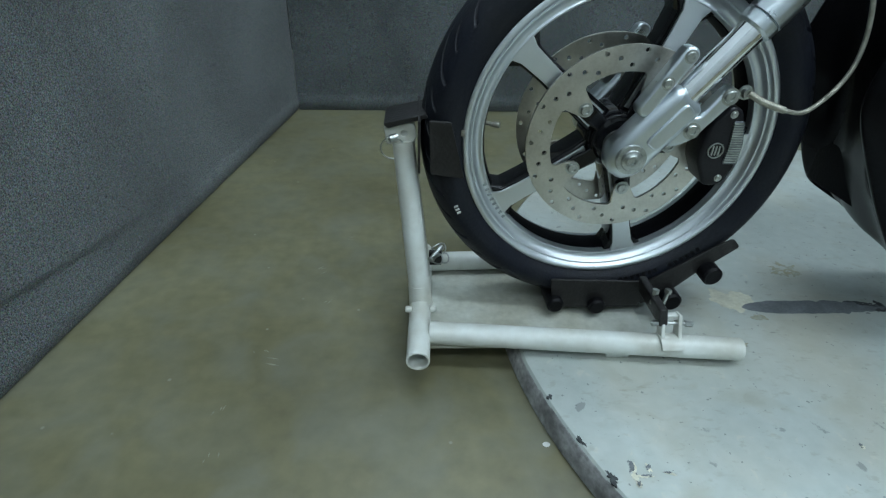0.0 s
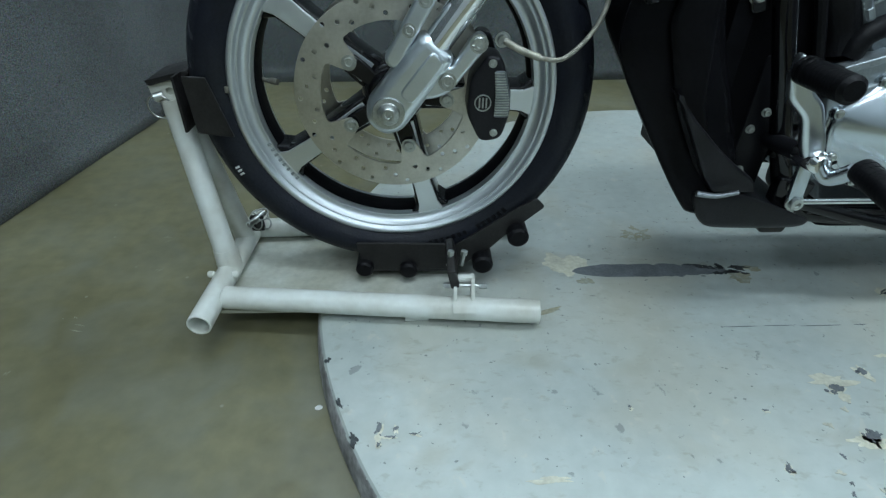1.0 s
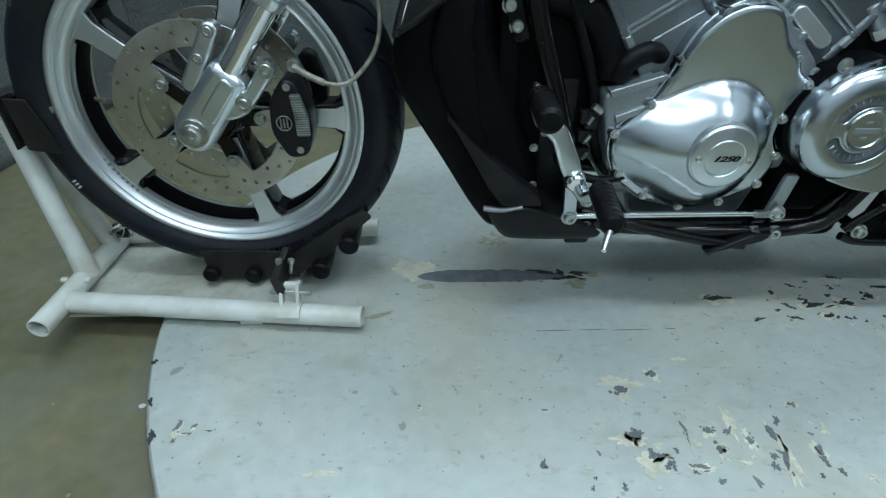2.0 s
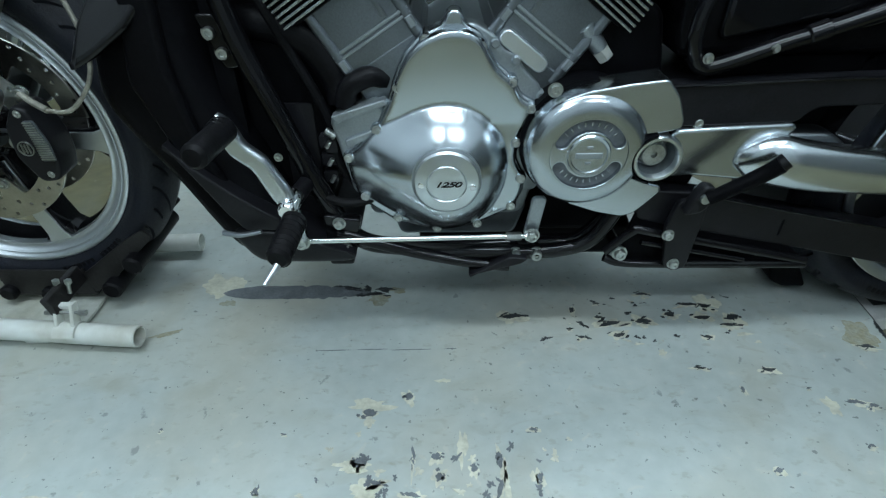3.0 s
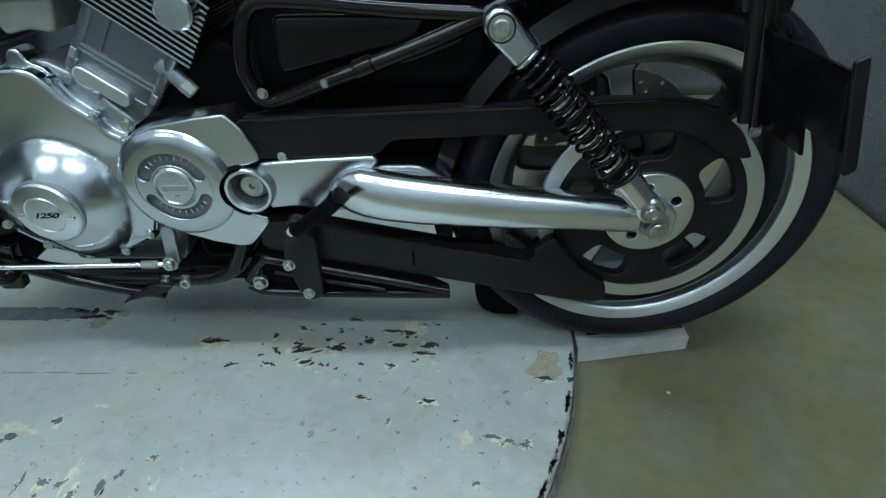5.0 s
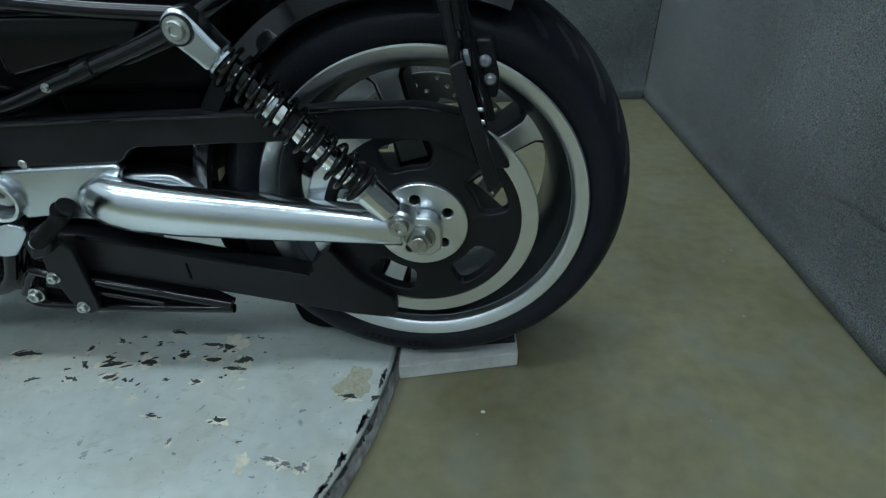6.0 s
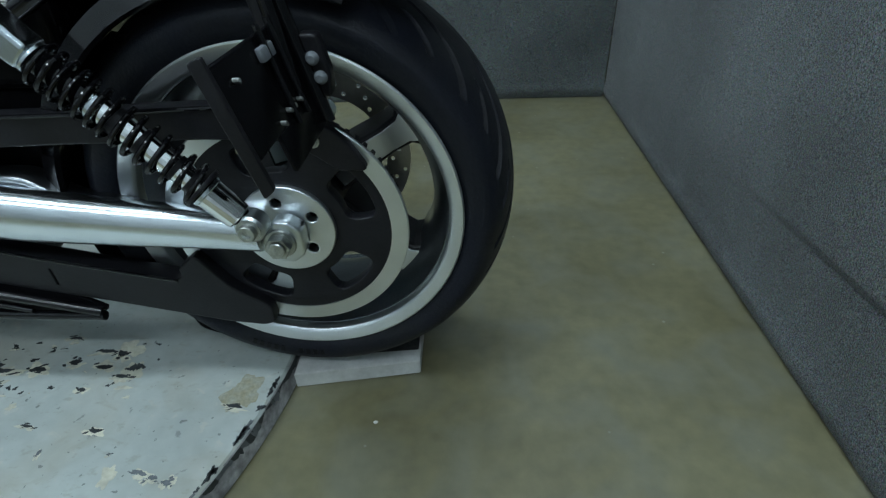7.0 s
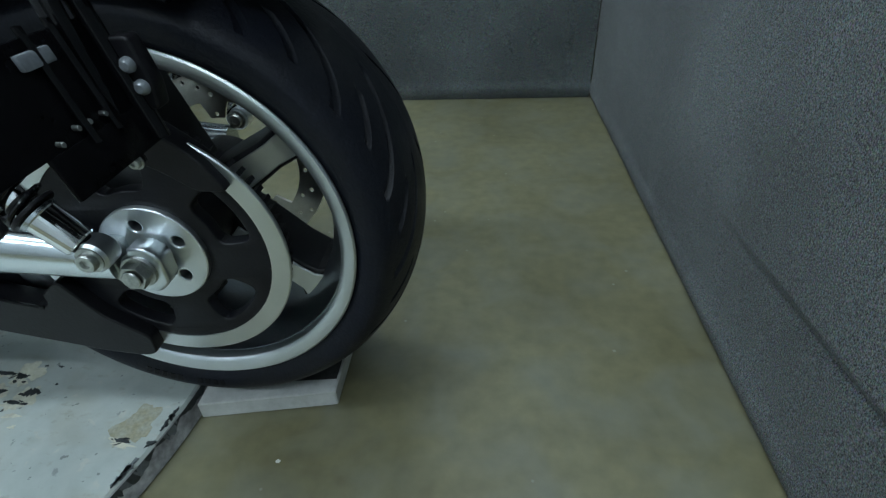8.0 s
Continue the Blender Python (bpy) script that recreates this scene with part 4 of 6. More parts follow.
    # Black filler plate added for the dark space between shroud and engine.
    part("front_gap_filler", plate([rounded([(0.50, 0.66), (0.66, 0.66), (0.70, 0.56), (0.675, 0.50), (0.63, 0.47), (0.62, 0.33), (0.58, 0.25), (0.52, 0.25), (0.485, 0.40), (0.462, 0.62)], 0.015, 4)], -0.085, 0.085, 0.010, 3), FLAT, bike, "black filler for the dark gap between shroud and engine")
    part("hose_elbow", sweep([(0.650, -0.105, 0.470), (0.660, -0.105, 0.498), (0.690, -0.10, 0.512), (0.712, -0.09, 0.505)], 0.0155, 6, 16), BLACK_RUBBER, bike)
    for k in range(3):
        part("relay", box(0.604, -0.106, 0.342 + 0.030 * k, 0.626, -0.086, 0.362 + 0.030 * k, 0.003), SATIN, bike, "small black electrical plug")
        part("plug_clip", rod((0.615, -0.109, 0.345 + 0.030 * k), (0.622, -0.109, 0.356 + 0.030 * k), 0.0035, seg=8), ZINC, bike)
    part("wiring_connector", box(0.612, -0.108, 0.395, 0.632, -0.092, 0.425, 0.003), SATIN, bike)
    part("hose_clamp", rod((0.618, -0.112, 0.435), (0.632, -0.112, 0.425), 0.006), ZINC, bike)


radiator()


def engine():
    core = rounded([(0.67, 0.27), (0.93, 0.27), (0.945, 0.33), (0.945, 0.48), (0.93, 0.53), (0.82, 0.59), (0.70, 0.52), (0.665, 0.40)], 0.02, 4)
    e = part("crankcase", plate([core], -0.095, 0.13, 0.012, 3), CAST, bike, "silver cast crankcase")
    # Block extended downward as black filler for the dark gap under the pulley.
    part("gearbox", plate([rounded([(0.955, 0.232), (1.08, 0.232), (1.14, 0.30), (1.12, 0.50), (1.10, 0.60), (1.02, 0.62), (0.955, 0.50)], 0.02, 4)], -0.090, 0.13, 0.012, 3), FLAT, e, "black gearbox housing, drawn down to fill the dark gap below the pulley")
    part("sump", plate([rounded([(0.72, 0.225), (0.92, 0.225), (0.94, 0.29), (0.70, 0.29)], 0.012)], -0.085, 0.10, 0.006), CYL, e)
    # Added dark mass that keeps the space under the engine black.
    part("underside_filler", box(0.75, -0.070, 0.158, 1.14, 0.12, 0.240, 0.03, 4), FLAT, bike, "black mass filling the dark space under the engine")
    part("crankcase_nose", plate([rounded([(0.628, 0.455), (0.700, 0.485), (0.715, 0.46), (0.690, 0.33), (0.672, 0.318), (0.652, 0.335)], 0.008)], -0.122, 0.08, 0.006), CAST, e, "stepped front casting")
    part("nose_rib", plate([rounded([(0.632, 0.463), (0.712, 0.488), (0.716, 0.480), (0.640, 0.452)], 0.003)], -0.130, -0.11, 0.002), CAST, e)
    part("nose_rib", plate([rounded([(0.648, 0.425), (0.700, 0.445), (0.702, 0.436), (0.652, 0.413)], 0.003)], -0.130, -0.11, 0.002), CAST, e)

    # the large cover
    flange = [(0.796, 0.587), (0.801, 0.600), (0.807, 0.605), (0.816, 0.605), (0.822, 0.600), (0.826, 0.587), (0.845, 0.579), (0.857, 0.561), (0.872, 0.535), (0.898, 0.514), (0.908, 0.492), (0.931, 0.479), (0.928, 0.459),
              (0.912, 0.434), (0.908, 0.392), (0.922, 0.364), (0.924, 0.337), (0.910, 0.302), (0.875, 0.283), (0.842, 0.267), (0.784, 0.259), (0.713, 0.280), (0.664, 0.318), (0.647, 0.362), (0.645, 0.398),
              (0.667, 0.421), (0.696, 0.448), (0.719, 0.493), (0.728, 0.522), (0.742, 0.550), (0.765, 0.574)]
    c = part("engine_cover", plate([rounded(flange, 0.008, 3)], -0.124, -0.09, 0.004, 3), POLISH, e, "polished aluminium engine cover")
    ridge = [(0.80, 0.586), (0.840, 0.586), (0.868, 0.570), (0.884, 0.549), (0.899, 0.547), (0.910, 0.525), (0.936, 0.500), (0.946, 0.46), (0.946, 0.33), (0.80, 0.31)]
    part("casing_ridge", plate([rounded(ridge, 0.008, 3)], -0.113, -0.08, 0.004, 3), CAST, e)
    for x, z in ((0.868, 0.560), (0.898, 0.537), (0.938, 0.486), (0.938, 0.372)):
        part("ridge_bolt", lathe([(0, -0.119), (0.005, -0.119), (0.0070, -0.115), (0.0070, -0.10)], 16, center=(x, 0, z)), CAST, e)
    # the face and the clutch bulge in one: a soft dome drawn out to the front and the foot
    cx, cz = 0.797, 0.385
    low = [Vector(q) for q in flange if q[1] < 0.59]
    edge = []
    for a, b, d in zip(low[-1:] + low[:-1], low, low[1:] + low[:1]):
        t = (d - a).normalized()
        edge.append(tuple(b + Vector((t.y, -t.x)) * 0.0035))
    edge = rounded(edge, 0.010, 4)

    def reach(a):
        """How far the face goes from the dome's middle in one direction."""
        ca, sa = math.cos(a), math.sin(a)
        far = 0.0
        for (x0, z0), (x1, z1) in zip(edge, edge[1:] + edge[:1]):
            ex, ez = x1 - x0, z1 - z0
            det = ca * -ez + sa * ex
            if abs(det) < 1e-9:
                continue
            px, pz = x0 - cx, z0 - cz
            dist = (px * -ez + pz * ex) / det
            along = (ca * pz - sa * px) / det
            if dist > 0 and -1e-6 <= along <= 1 + 1e-6:
                far = max(far, dist)
        return far

    bm = bmesh.new()
    steps = [i / 44 * 0.95 for i in range(45)] + [0.962, 0.974, 0.984, 0.992, 0.997, 1.0]
    ns = 220
    dirs = [(2 * math.pi * k / ns, reach(2 * math.pi * k / ns)) for k in range(ns)]
    rows = []
    for t in steps:
        row = []
        for a, far in dirs:
            x, z = cx + t * far * math.cos(a), cz + t * far * math.sin(a)
            left = max(0.0, -math.cos(a))
            rx = 0.097 + 0.053 * left ** 3
            q = math.hypot((x - 0.797) / rx, (z - 0.382) / (0.098 if z > 0.382 else 0.115))
            h = 0.058 * max(0.0, 1 - q ** (2.3 - 0.3 * left)) ** (0.86 + 0.4 * left)
            lip = max(0.0, (far * t - far + 0.010) / 0.010)
            y = -0.131 - h - 0.11 * max(0.0, z - 0.45) + 0.006 * (1 - math.sqrt(max(0.0, 1 - lip * lip)))
            row.append(bm.verts.new((x, y, z)))
        rows.append(row)
    rows.append([bm.verts.new((v.co.x, -0.118, v.co.z)) for v in rows[-1]])
    for a, b in zip(rows, rows[1:]):
        for k in range(ns):
            bm.faces.new((a[k], a[(k + 1) % ns], b[(k + 1) % ns], b[k]))
    bmesh.ops.remove_doubles(bm, verts=bm.verts, dist=1e-5)
    part("cover_face", bm, POLISH, c, "polished aluminium cover face with a domed clutch bulge", angle=60)
    ring = lathe([(0.0485, -0.165), (0.049, -0.1850), (0.0465, -0.1878), (0.030, -0.1905), (0.0285, -0.1892), (0.027, -0.1905), (0.0, -0.1915)], 72, center=(0.80, 0, 0.384))
    part("inspection_cap", ring, BRUSHED, c, "round aluminium inspection cap")
    groove = lathe([(0.0515, -0.160), (0.0515, -0.1828), (0.0488, -0.1840), (0.0488, -0.160)], 72, center=(0.80, 0, 0.384))
    part("cap_groove", groove, CAST, c)
    for x, z in ((0.763, 0.382), (0.838, 0.378)):
        part("cap_dimple", lathe([(0, -0.1912), (0.004, -0.191), (0.0055, -0.188)], 20, center=(x, 0, z)), CHROME, c)
    me = text_mesh("1250", 0.0125, 0.0006, 0.35)
    me.transform(Matrix.Translation((0.801, -0.1918, 0.3835)) @ Matrix.Rotation(radians(90), 4, "X") @ Matrix.Diagonal((1.65, 0.95, 1, 1)))
    part("displacement_badge", me, SATIN, c, "black slanted 1250 numerals")
    for x, z in ((0.848, 0.560), (0.892, 0.511), (0.923, 0.473), (0.905, 0.421), (0.916, 0.360), (0.904, 0.310), (0.851, 0.277), (0.785, 0.269), (0.721, 0.290), (0.671, 0.331), (0.652, 0.398), (0.698, 0.443), (0.732, 0.505), (0.773, 0.570)):
        part("bolt_lug", lathe([(0, -0.1325), (0.0074, -0.1325), (0.0092, -0.1295), (0.0095, -0.10)], 18, center=(x, 0, z)), POLISH, c)
        bolt(x, -0.1325, z, 0.0054, c, 0.004)

    # the pulley cover
    px, pz = 1.003, 0.421
    prof = [(0.0895, -0.10), (0.0895, -0.125), (0.0895, -0.150), (0.0880, -0.160), (0.0860, -0.1645), (0.0840, -0.168), (0.0805, -0.1712), (0.0775, -0.1735), (0.0740, -0.1752), (0.0700, -0.1765), (0.0650, -0.1772), (0.0600, -0.1775), (0.0560, -0.1775), (0.0560, -0.165)]
    fine = []
    for (ra, ya), (rb, yb) in zip(prof, prof[1:]):
        n = max(1, int(math.hypot(rb - ra, yb - ya) / 0.0022))
        fine += [(ra + (rb - ra) * k / n, ya + (yb - ya) * k / n) for k in range(n)]
    bm = lathe(fine + prof[-1:], 360, center=(px, 0, pz))
    bite = [v for v in bm.verts if math.hypot(v.co.x - 1.106, v.co.z - 0.410) < 0.0390]
    bmesh.ops.delete(bm, geom=bite, context="VERTS")
    for e2 in bm.edges:
        if e2.is_boundary:
            for v in e2.verts:
                d = Vector((v.co.x - 1.106, v.co.z - 0.410))
                if d.length < 0.0425:
                    d = d.normalized() * 0.0391
                    v.co.x, v.co.z = 1.106 + d.x, 0.410 + d.y
    p = part("pulley_cover", bm, POLISH, bike, "round polished pulley cover")
    # Flat black ring puts the shade of the notch into colour.
    part("bite_wall", lathe([(0.0378, -0.1725), (0.0393, -0.1725), (0.0393, -0.11), (0.0378, -0.11)], 60, 100, 262, closed=True, center=(1.106, 0, 0.410)), FLAT, p, "black ring standing for the shade in the notch round the pivot")
    moons = []
    for a0 in (90, 270):
        half = 64
        ends = [(px + 0.0448 * math.cos(radians(a0 + s * half)), pz + 0.0448 * math.sin(radians(a0 + s * half))) for s in (1, -1)]
        moon = circle(px, pz, 0.0536, 30, a0 - half, a0 + half) + circle(*ends[0], 0.0088, 9, a0 + half, a0 + half + 180)[1:-1]
        moon += circle(px, pz, 0.0360, 20, a0 + half, a0 - half) + circle(*ends[1], 0.0088, 9, a0 - half + 180, a0 - half + 360)[1:-1]
        moons.append(moon)
    part("cover_disc", plate([circle(px, pz, 0.0562, 90)] + moons, -0.1775, -0.1600, 0.0022, 3), POLISH, p, "polished disc with two crescent recesses")
    # Floor in dark matt grey, so the crescents look shaded and deep.
    part("recess_floor", lathe([(0.0555, -0.1690), (0.0, -0.1690)], 60, center=(px, 0, pz)), CHIP_GREY, p, "recessed floor, greyed for the shade in the crescents")
    for a0 in (90, 270):
        for k in range(9):
            a = radians(a0 - 50 + 12.5 * k)
            q = (px + 0.0445 * math.cos(a), -0.1698, pz + 0.0445 * math.sin(a))
            part("raised_mark", box(-0.0011, -0.0010, -0.0032, 0.0011, 0.0010, 0.0032, 0.0004, 1), POLISH, p, m=Matrix.Translation(q) @ Matrix.Rotation(math.pi / 2 - a, 4, "Y"))
    part("centre_ring", lathe([(0.0315, -0.170), (0.0315, -0.1775), (0.0295, -0.1800), (0.0265, -0.1795), (0.0240, -0.1755), (0.0, -0.1750)], 64, center=(px, 0, pz)), POLISH, p)
    shield = plate([rounded([(px - 0.019, pz + 0.004), (px - 0.007, pz + 0.006), (px, pz + 0.019), (px + 0.007, pz + 0.006), (px + 0.019, pz + 0.004), (px + 0.017, pz - 0.005), (px + 0.006, pz - 0.007), (px, pz - 0.018), (px - 0.006, pz - 0.007), (px - 0.017, pz - 0.005)], 0.002, 2)], -0.1772, -0.1740, 0.0006)
    part("emblem", shield, BRUSHED, p, "plain shield-shaped emblem")
    part("emblem_bar", box(px - 0.019, -0.1788, pz - 0.0042, px + 0.019, -0.1765, pz + 0.0042, 0.0006, 1), CAST, p)
    for dz in (0.0125, -0.0115):
        part("emblem_bar", box(px - 0.0045, -0.1780, pz + dz - 0.0022, px + 0.0045, -0.1765, pz + dz + 0.0022, 0.0006, 1), CAST, p)
    part("emblem_field", lathe([(0.0238, -0.1757), (0.0, -0.1757)], 48, center=(px, 0, pz)), CAST, p)
    # its two swept-back wings
    up = [(0.945, 0.478), (0.962, 0.499), (0.995, 0.5105), (1.05, 0.5200), (1.0975, 0.5255), (1.1175, 0.5030), (1.1310, 0.4700), (1.1315, 0.4570), (1.116, 0.4510), (1.085, 0.4460), (1.02, 0.44), (0.96, 0.45)]
    me = plate([rounded(up, 0.006, 4)], -0.1665, -0.116, 0.0032, 4)
    part("upper_wing", me, SATIN_ALU, p, "satin aluminium guard wing")
    lo = [(0.99, 0.40), (1.05, 0.388), (1.076, 0.3795), (1.100, 0.3700), (1.123, 0.3635), (1.124, 0.354), (1.105, 0.331), (1.088, 0.3135), (1.070, 0.3105), (1.03, 0.319), (0.985, 0.335)]
    me = plate([rounded(lo, 0.006, 4)], -0.1665, -0.116, 0.0032, 4)
    part("lower_wing", me, SATIN_ALU, p, "satin aluminium guard wing")
    # Flat black ring stands for the shaded gap behind the cover's edge.
    part("gap_shade_ring", lathe([(0.094, -0.09), (0.094, -0.135), (0.088, -0.135)], 80, center=(px, 0, pz)), FLAT, p)
    bolt(0.950, -0.150, 0.507, 0.0078, p, 0.006)

    # two finned cylinders
    def bank(cx, cz, lean, mirror, name):
        M = Matrix.Translation((cx, 0, cz)) @ Matrix.Rotation(radians(lean), 4, "Y")
        b = part(name, box(-0.060, -0.10, 0.0, 0.060, 0.11, 0.205, 0.010, 3), CYL, bike, "silver-grey cylinder with cooling fins above", m=M)
        part("base_flange", box(-0.064, -0.1035, 0.128, 0.064, 0.115, 0.1325, 0.002), CAST, b, m=M)
        part("base_flange", box(-0.064, -0.1035, 0.1355, 0.064, 0.115, 0.140, 0.002), CAST, b, m=M)
        part("barrel_foot", box(-0.0615, -0.102, 0.0, 0.0615, 0.112, 0.105, 0.006, 3), CYL, b, m=M)
        for dx in (-0.057, 0.057):
            part("stud_boss", rod((dx, -0.096, 0.085), (dx, -0.096, 0.202), 0.0092, 0.0085, bevel=0.003), CYL, b, m=M)
            part("stud_nut", rod((dx, -0.100, 0.112), (dx, -0.100, 0.128), 0.0075, seg=6, bevel=0.001), CAST, b, m=M)
        part("rib", box(-0.004 - 0.030 * mirror, -0.1025, 0.142, 0.004 - 0.030 * mirror, -0.09, 0.20, 0.002), CYL, b, m=M)
        for k in range(12):
            z = 0.203 + 0.0079 * k
            part("cooling_fin", box(-0.088, -0.122, z, 0.088 - 0.0006 * k, 0.12, z + 0.0038, 0.0014, 2), POLISH, b, "bright-edged cooling fin", m=M)
        part("head_core", box(-0.076, -0.110, 0.198, 0.076, 0.11, 0.31, 0.006), FLAT, b, m=M)
        part("head_cover", box(-0.075, -0.116, 0.295, 0.075, 0.12, 0.36, 0.016, 4), CAST, b, m=M)
        return b

    f = bank(0.768, 0.455, -32, -1, "front_cylinder")
    r = bank(0.855, 0.464, 37, 1, "rear_cylinder")
    part("oil_gallery", slot_pill(0.885, 0.566, 0.932, 0.530, 0.0115), MACHINED, r, "long polished boss")
    part("intake_casting", plate([rounded([(0.755, 0.66), (0.772, 0.610), (0.805, 0.618), (0.845, 0.612), (0.862, 0.66)], 0.010)], -0.075, 0.06, 0.006), PALE, e, "pale casting between the cylinders")
    part("sensor", rod((0.992, -0.092, 0.577), (1.019, -0.092, 0.544), 0.0135, 0.0120, 20, bevel=0.002), CAST, r)
    part("sensor_nut", rod((1.017, -0.092, 0.5465), (1.030, -0.092, 0.531), 0.0128, 0.0120, 6, bevel=0.002), PALE, r, "pale brass hexagon plug")
    part("head_plug", lathe([(0, -0.144), (0.0215, -0.144), (0.0250, -0.141), (0.0262, -0.110)], 36, center=(1.058, 0, 0.650)), SATIN_ALU, r, "round satin head cap")


def slot_pill(x0, z0, x1, z1, r):
    return plate([slot(x0, z0, x1, z1, r, 10)], -0.114, -0.09, 0.003, 3)


engine()


def foot_controls():
    # forward peg, shift lever, its peg and the link rod
    peg = part("foot_peg", rod((0.514, -0.215, 0.484), (0.508, -0.312, 0.489), 0.0168, 0.0162, 24, bevel=0.005), BLACK_RUBBER, bike, "black rubber foot peg")
    for k in range(2):
        y = -0.225 - 0.012 * k
        part("peg_ridge", lathe([(0.0162, y - 0.0032), (0.01675, y - 0.0015), (0.01675, y + 0.0015), (0.0162, y + 0.0032)], 20, center=(0.511, 0, 0.4865)), BLACK_RUBBER, peg)
    arm = rounded([(0.504, 0.506), (0.522, 0.492), (0.533, 0.462), (0.556, 0.442), (0.580, 0.392), (0.588, 0.360), (0.570, 0.350), (0.552, 0.382), (0.536, 0.424), (0.510, 0.446), (0.500, 0.474)], 0.008, 4)
    a = part("peg_arm", plate([arm], -0.222, -0.204, 0.006, 3), BRUSHED, bike, "satin aluminium control arm")
    part("arm_shaft", rod((0.576, -0.20, 0.365), (0.580, -0.11, 0.35), 0.013), SATIN, a)
    part("arm_pivot", lathe([(0, -0.236), (0.010, -0.236), (0.013, -0.233), (0.0155, -0.222), (0.0155, -0.19), (0, -0.19)], 28, center=(0.575, 0, 0.366)), CHROME, a)
    part("shift_clamp", sweep([(0.575, -0.225, 0.366), (0.586, -0.235, 0.350), (0.592, -0.245, 0.355), (0.597, -0.262, 0.372)], 0.0105, 5, 14), POLISH, a)
    part("link_arm", plate([slot(0.575, 0.362, 0.580, 0.298, 0.010)], -0.212, -0.200, 0.004, 3), POLISH, a)
    s = part("shift_peg", rod((0.597, -0.268, 0.378), (0.592, -0.350, 0.371), 0.0165, 0.0155, 20, bevel=0.004), BLACK_RUBBER, bike, "ribbed black rubber shift peg")
    for k in range(8):
        t = k / 7
        q = Vector((0.597 - 0.004 * t, -0.276 - 0.066 * t, 0.3775 - 0.006 * t))
        part("peg_ridge", rod(q, q + Vector((-0.0003, -0.0045, -0.0004)), 0.0168 - 0.0009 * t, seg=18), BLACK_RUBBER, s)
    part("peg_feeler", rod((0.590, -0.348, 0.362), (0.578, -0.372, 0.350), 0.0045, 0.003), BRUSHED, s, "bare metal feeler pin")
    link = part("shift_link", rod((0.580, -0.205, 0.296), (0.935, -0.162, 0.272), 0.0042, seg=14), CHROME, bike, "thin chromed shift link rod")
    part("link_collar", rod((0.895, -0.167, 0.2747), (0.920, -0.164, 0.273), 0.0068, seg=6), ZINC, link)
    bolt(0.580, -0.208, 0.297, 0.0095, link, 0.010)
    bolt(0.938, -0.158, 0.271, 0.0095, link, 0.010)
    part("shift_arm", plate([rounded([(0.926, 0.262), (0.948, 0.262), (0.958, 0.335), (0.936, 0.335)], 0.008)], -0.150, -0.140, 0.002), CAST, bike, "satin metal gearbox arm")
    # side stand and lower brackets
    st = part("side_stand", sweep([(0.62, -0.135, 0.262), (0.74, -0.150, 0.235), (0.84, -0.155, 0.214), (0.905, -0.155, 0.205)], (0.011, 0.009), 6, 14), GLOSS, bike, "folded black side stand")
    part("stand_foot", plate([rounded([(0.835, 0.196), (0.925, 0.222), (0.935, 0.232), (0.905, 0.236), (0.85, 0.205)], 0.005)], -0.172, -0.150, 0.003), SATIN, st)
    part("stand_spring", sweep([(0.66, -0.142, 0.245), (0.86, -0.142, 0.232)], 0.006, 2, 10), STEEL_BLACK, st)
    part("stand_bracket", plate([rounded([(0.60, 0.20), (0.64, 0.20), (0.66, 0.29), (0.60, 0.30)], 0.006)], -0.140, -0.120, 0.003), GLOSS, st)
    bolt(0.625, -0.141, 0.286, 0.008, st)
    bolt(0.632, -0.141, 0.235, 0.008, st)
    for x, z in ((0.950, 0.229), (0.915, 0.229), (1.084, 0.239)):
        bolt(x, -0.150, z, 0.0095, bike, 0.012)
        part("bolt_spacer", rod((x, -0.150, z), (x, -0.105, z), 0.009), GLOSS, bike)
    part("cable_bundle", sweep([(0.58, -0.12, 0.335), (0.64, -0.13, 0.318), (0.70, -0.12, 0.322), (0.75, -0.10, 0.30)], 0.007, 6, 10), BLACK_RUBBER, bike)
    part("linkage_tube", sweep([(0.78, -0.14, 0.226), (0.90, -0.145, 0.228), (0.99, -0.145, 0.232), (1.04, -0.15, 0.258), (1.075, -0.15, 0.325)], 0.0125, 7, 16), GLOSS, bike)
    # rear peg bracket
    br = rounded([(1.176, 0.352), (1.195, 0.335), (1.190, 0.222), (1.172, 0.214), (1.155, 0.222), (1.140, 0.300), (1.150, 0.345)], 0.006, 3)
    b = part("peg_bracket", plate([br], -0.184, -0.172, 0.002), SATIN, bike, "satin black peg bracket")
    bolt(1.146, -0.184, 0.287, 0.0072, b)
    bolt(1.168, -0.184, 0.230, 0.0072, b)
    bolt(1.084, -0.166, 0.239, 0.0095, b)
    part("peg_clevis", plate([rounded([(1.150, 0.335), (1.176, 0.340), (1.190, 0.362), (1.188, 0.380), (1.170, 0.384), (1.160, 0.365)], 0.006, 3)], -0.206, -0.184, 0.004), SATIN, b)
    part("clevis_pin", rod((1.172, -0.212, 0.366), (1.172, -0.18, 0.366), 0.007, seg=16), BRUSHED, b)
    part("passenger_peg", sweep([(1.176, -0.208, 0.366), (1.205, -0.214, 0.388), (1.236, -0.220, 0.413), (1.250, -0.226, 0.430)], (0.0100, 0.0120), 5, 16), FLAT, b, "folded black passenger peg")
    part("peg_tip", sweep([(1.246, -0.221, 0.422), (1.257, -0.222, 0.434)], 0.0118, 2, 14), SATIN, b)
    for k in range(9):
        t = k / 8
        q = Vector((1.188 + 0.055 * t, -0.211 - 0.010 * t, 0.375 + 0.044 * t))
        part("peg_ridge", rod(q, q + Vector((0.0026, -0.0005, 0.0021)), 0.0090 + 0.0013 * t, seg=14), FLAT, b)


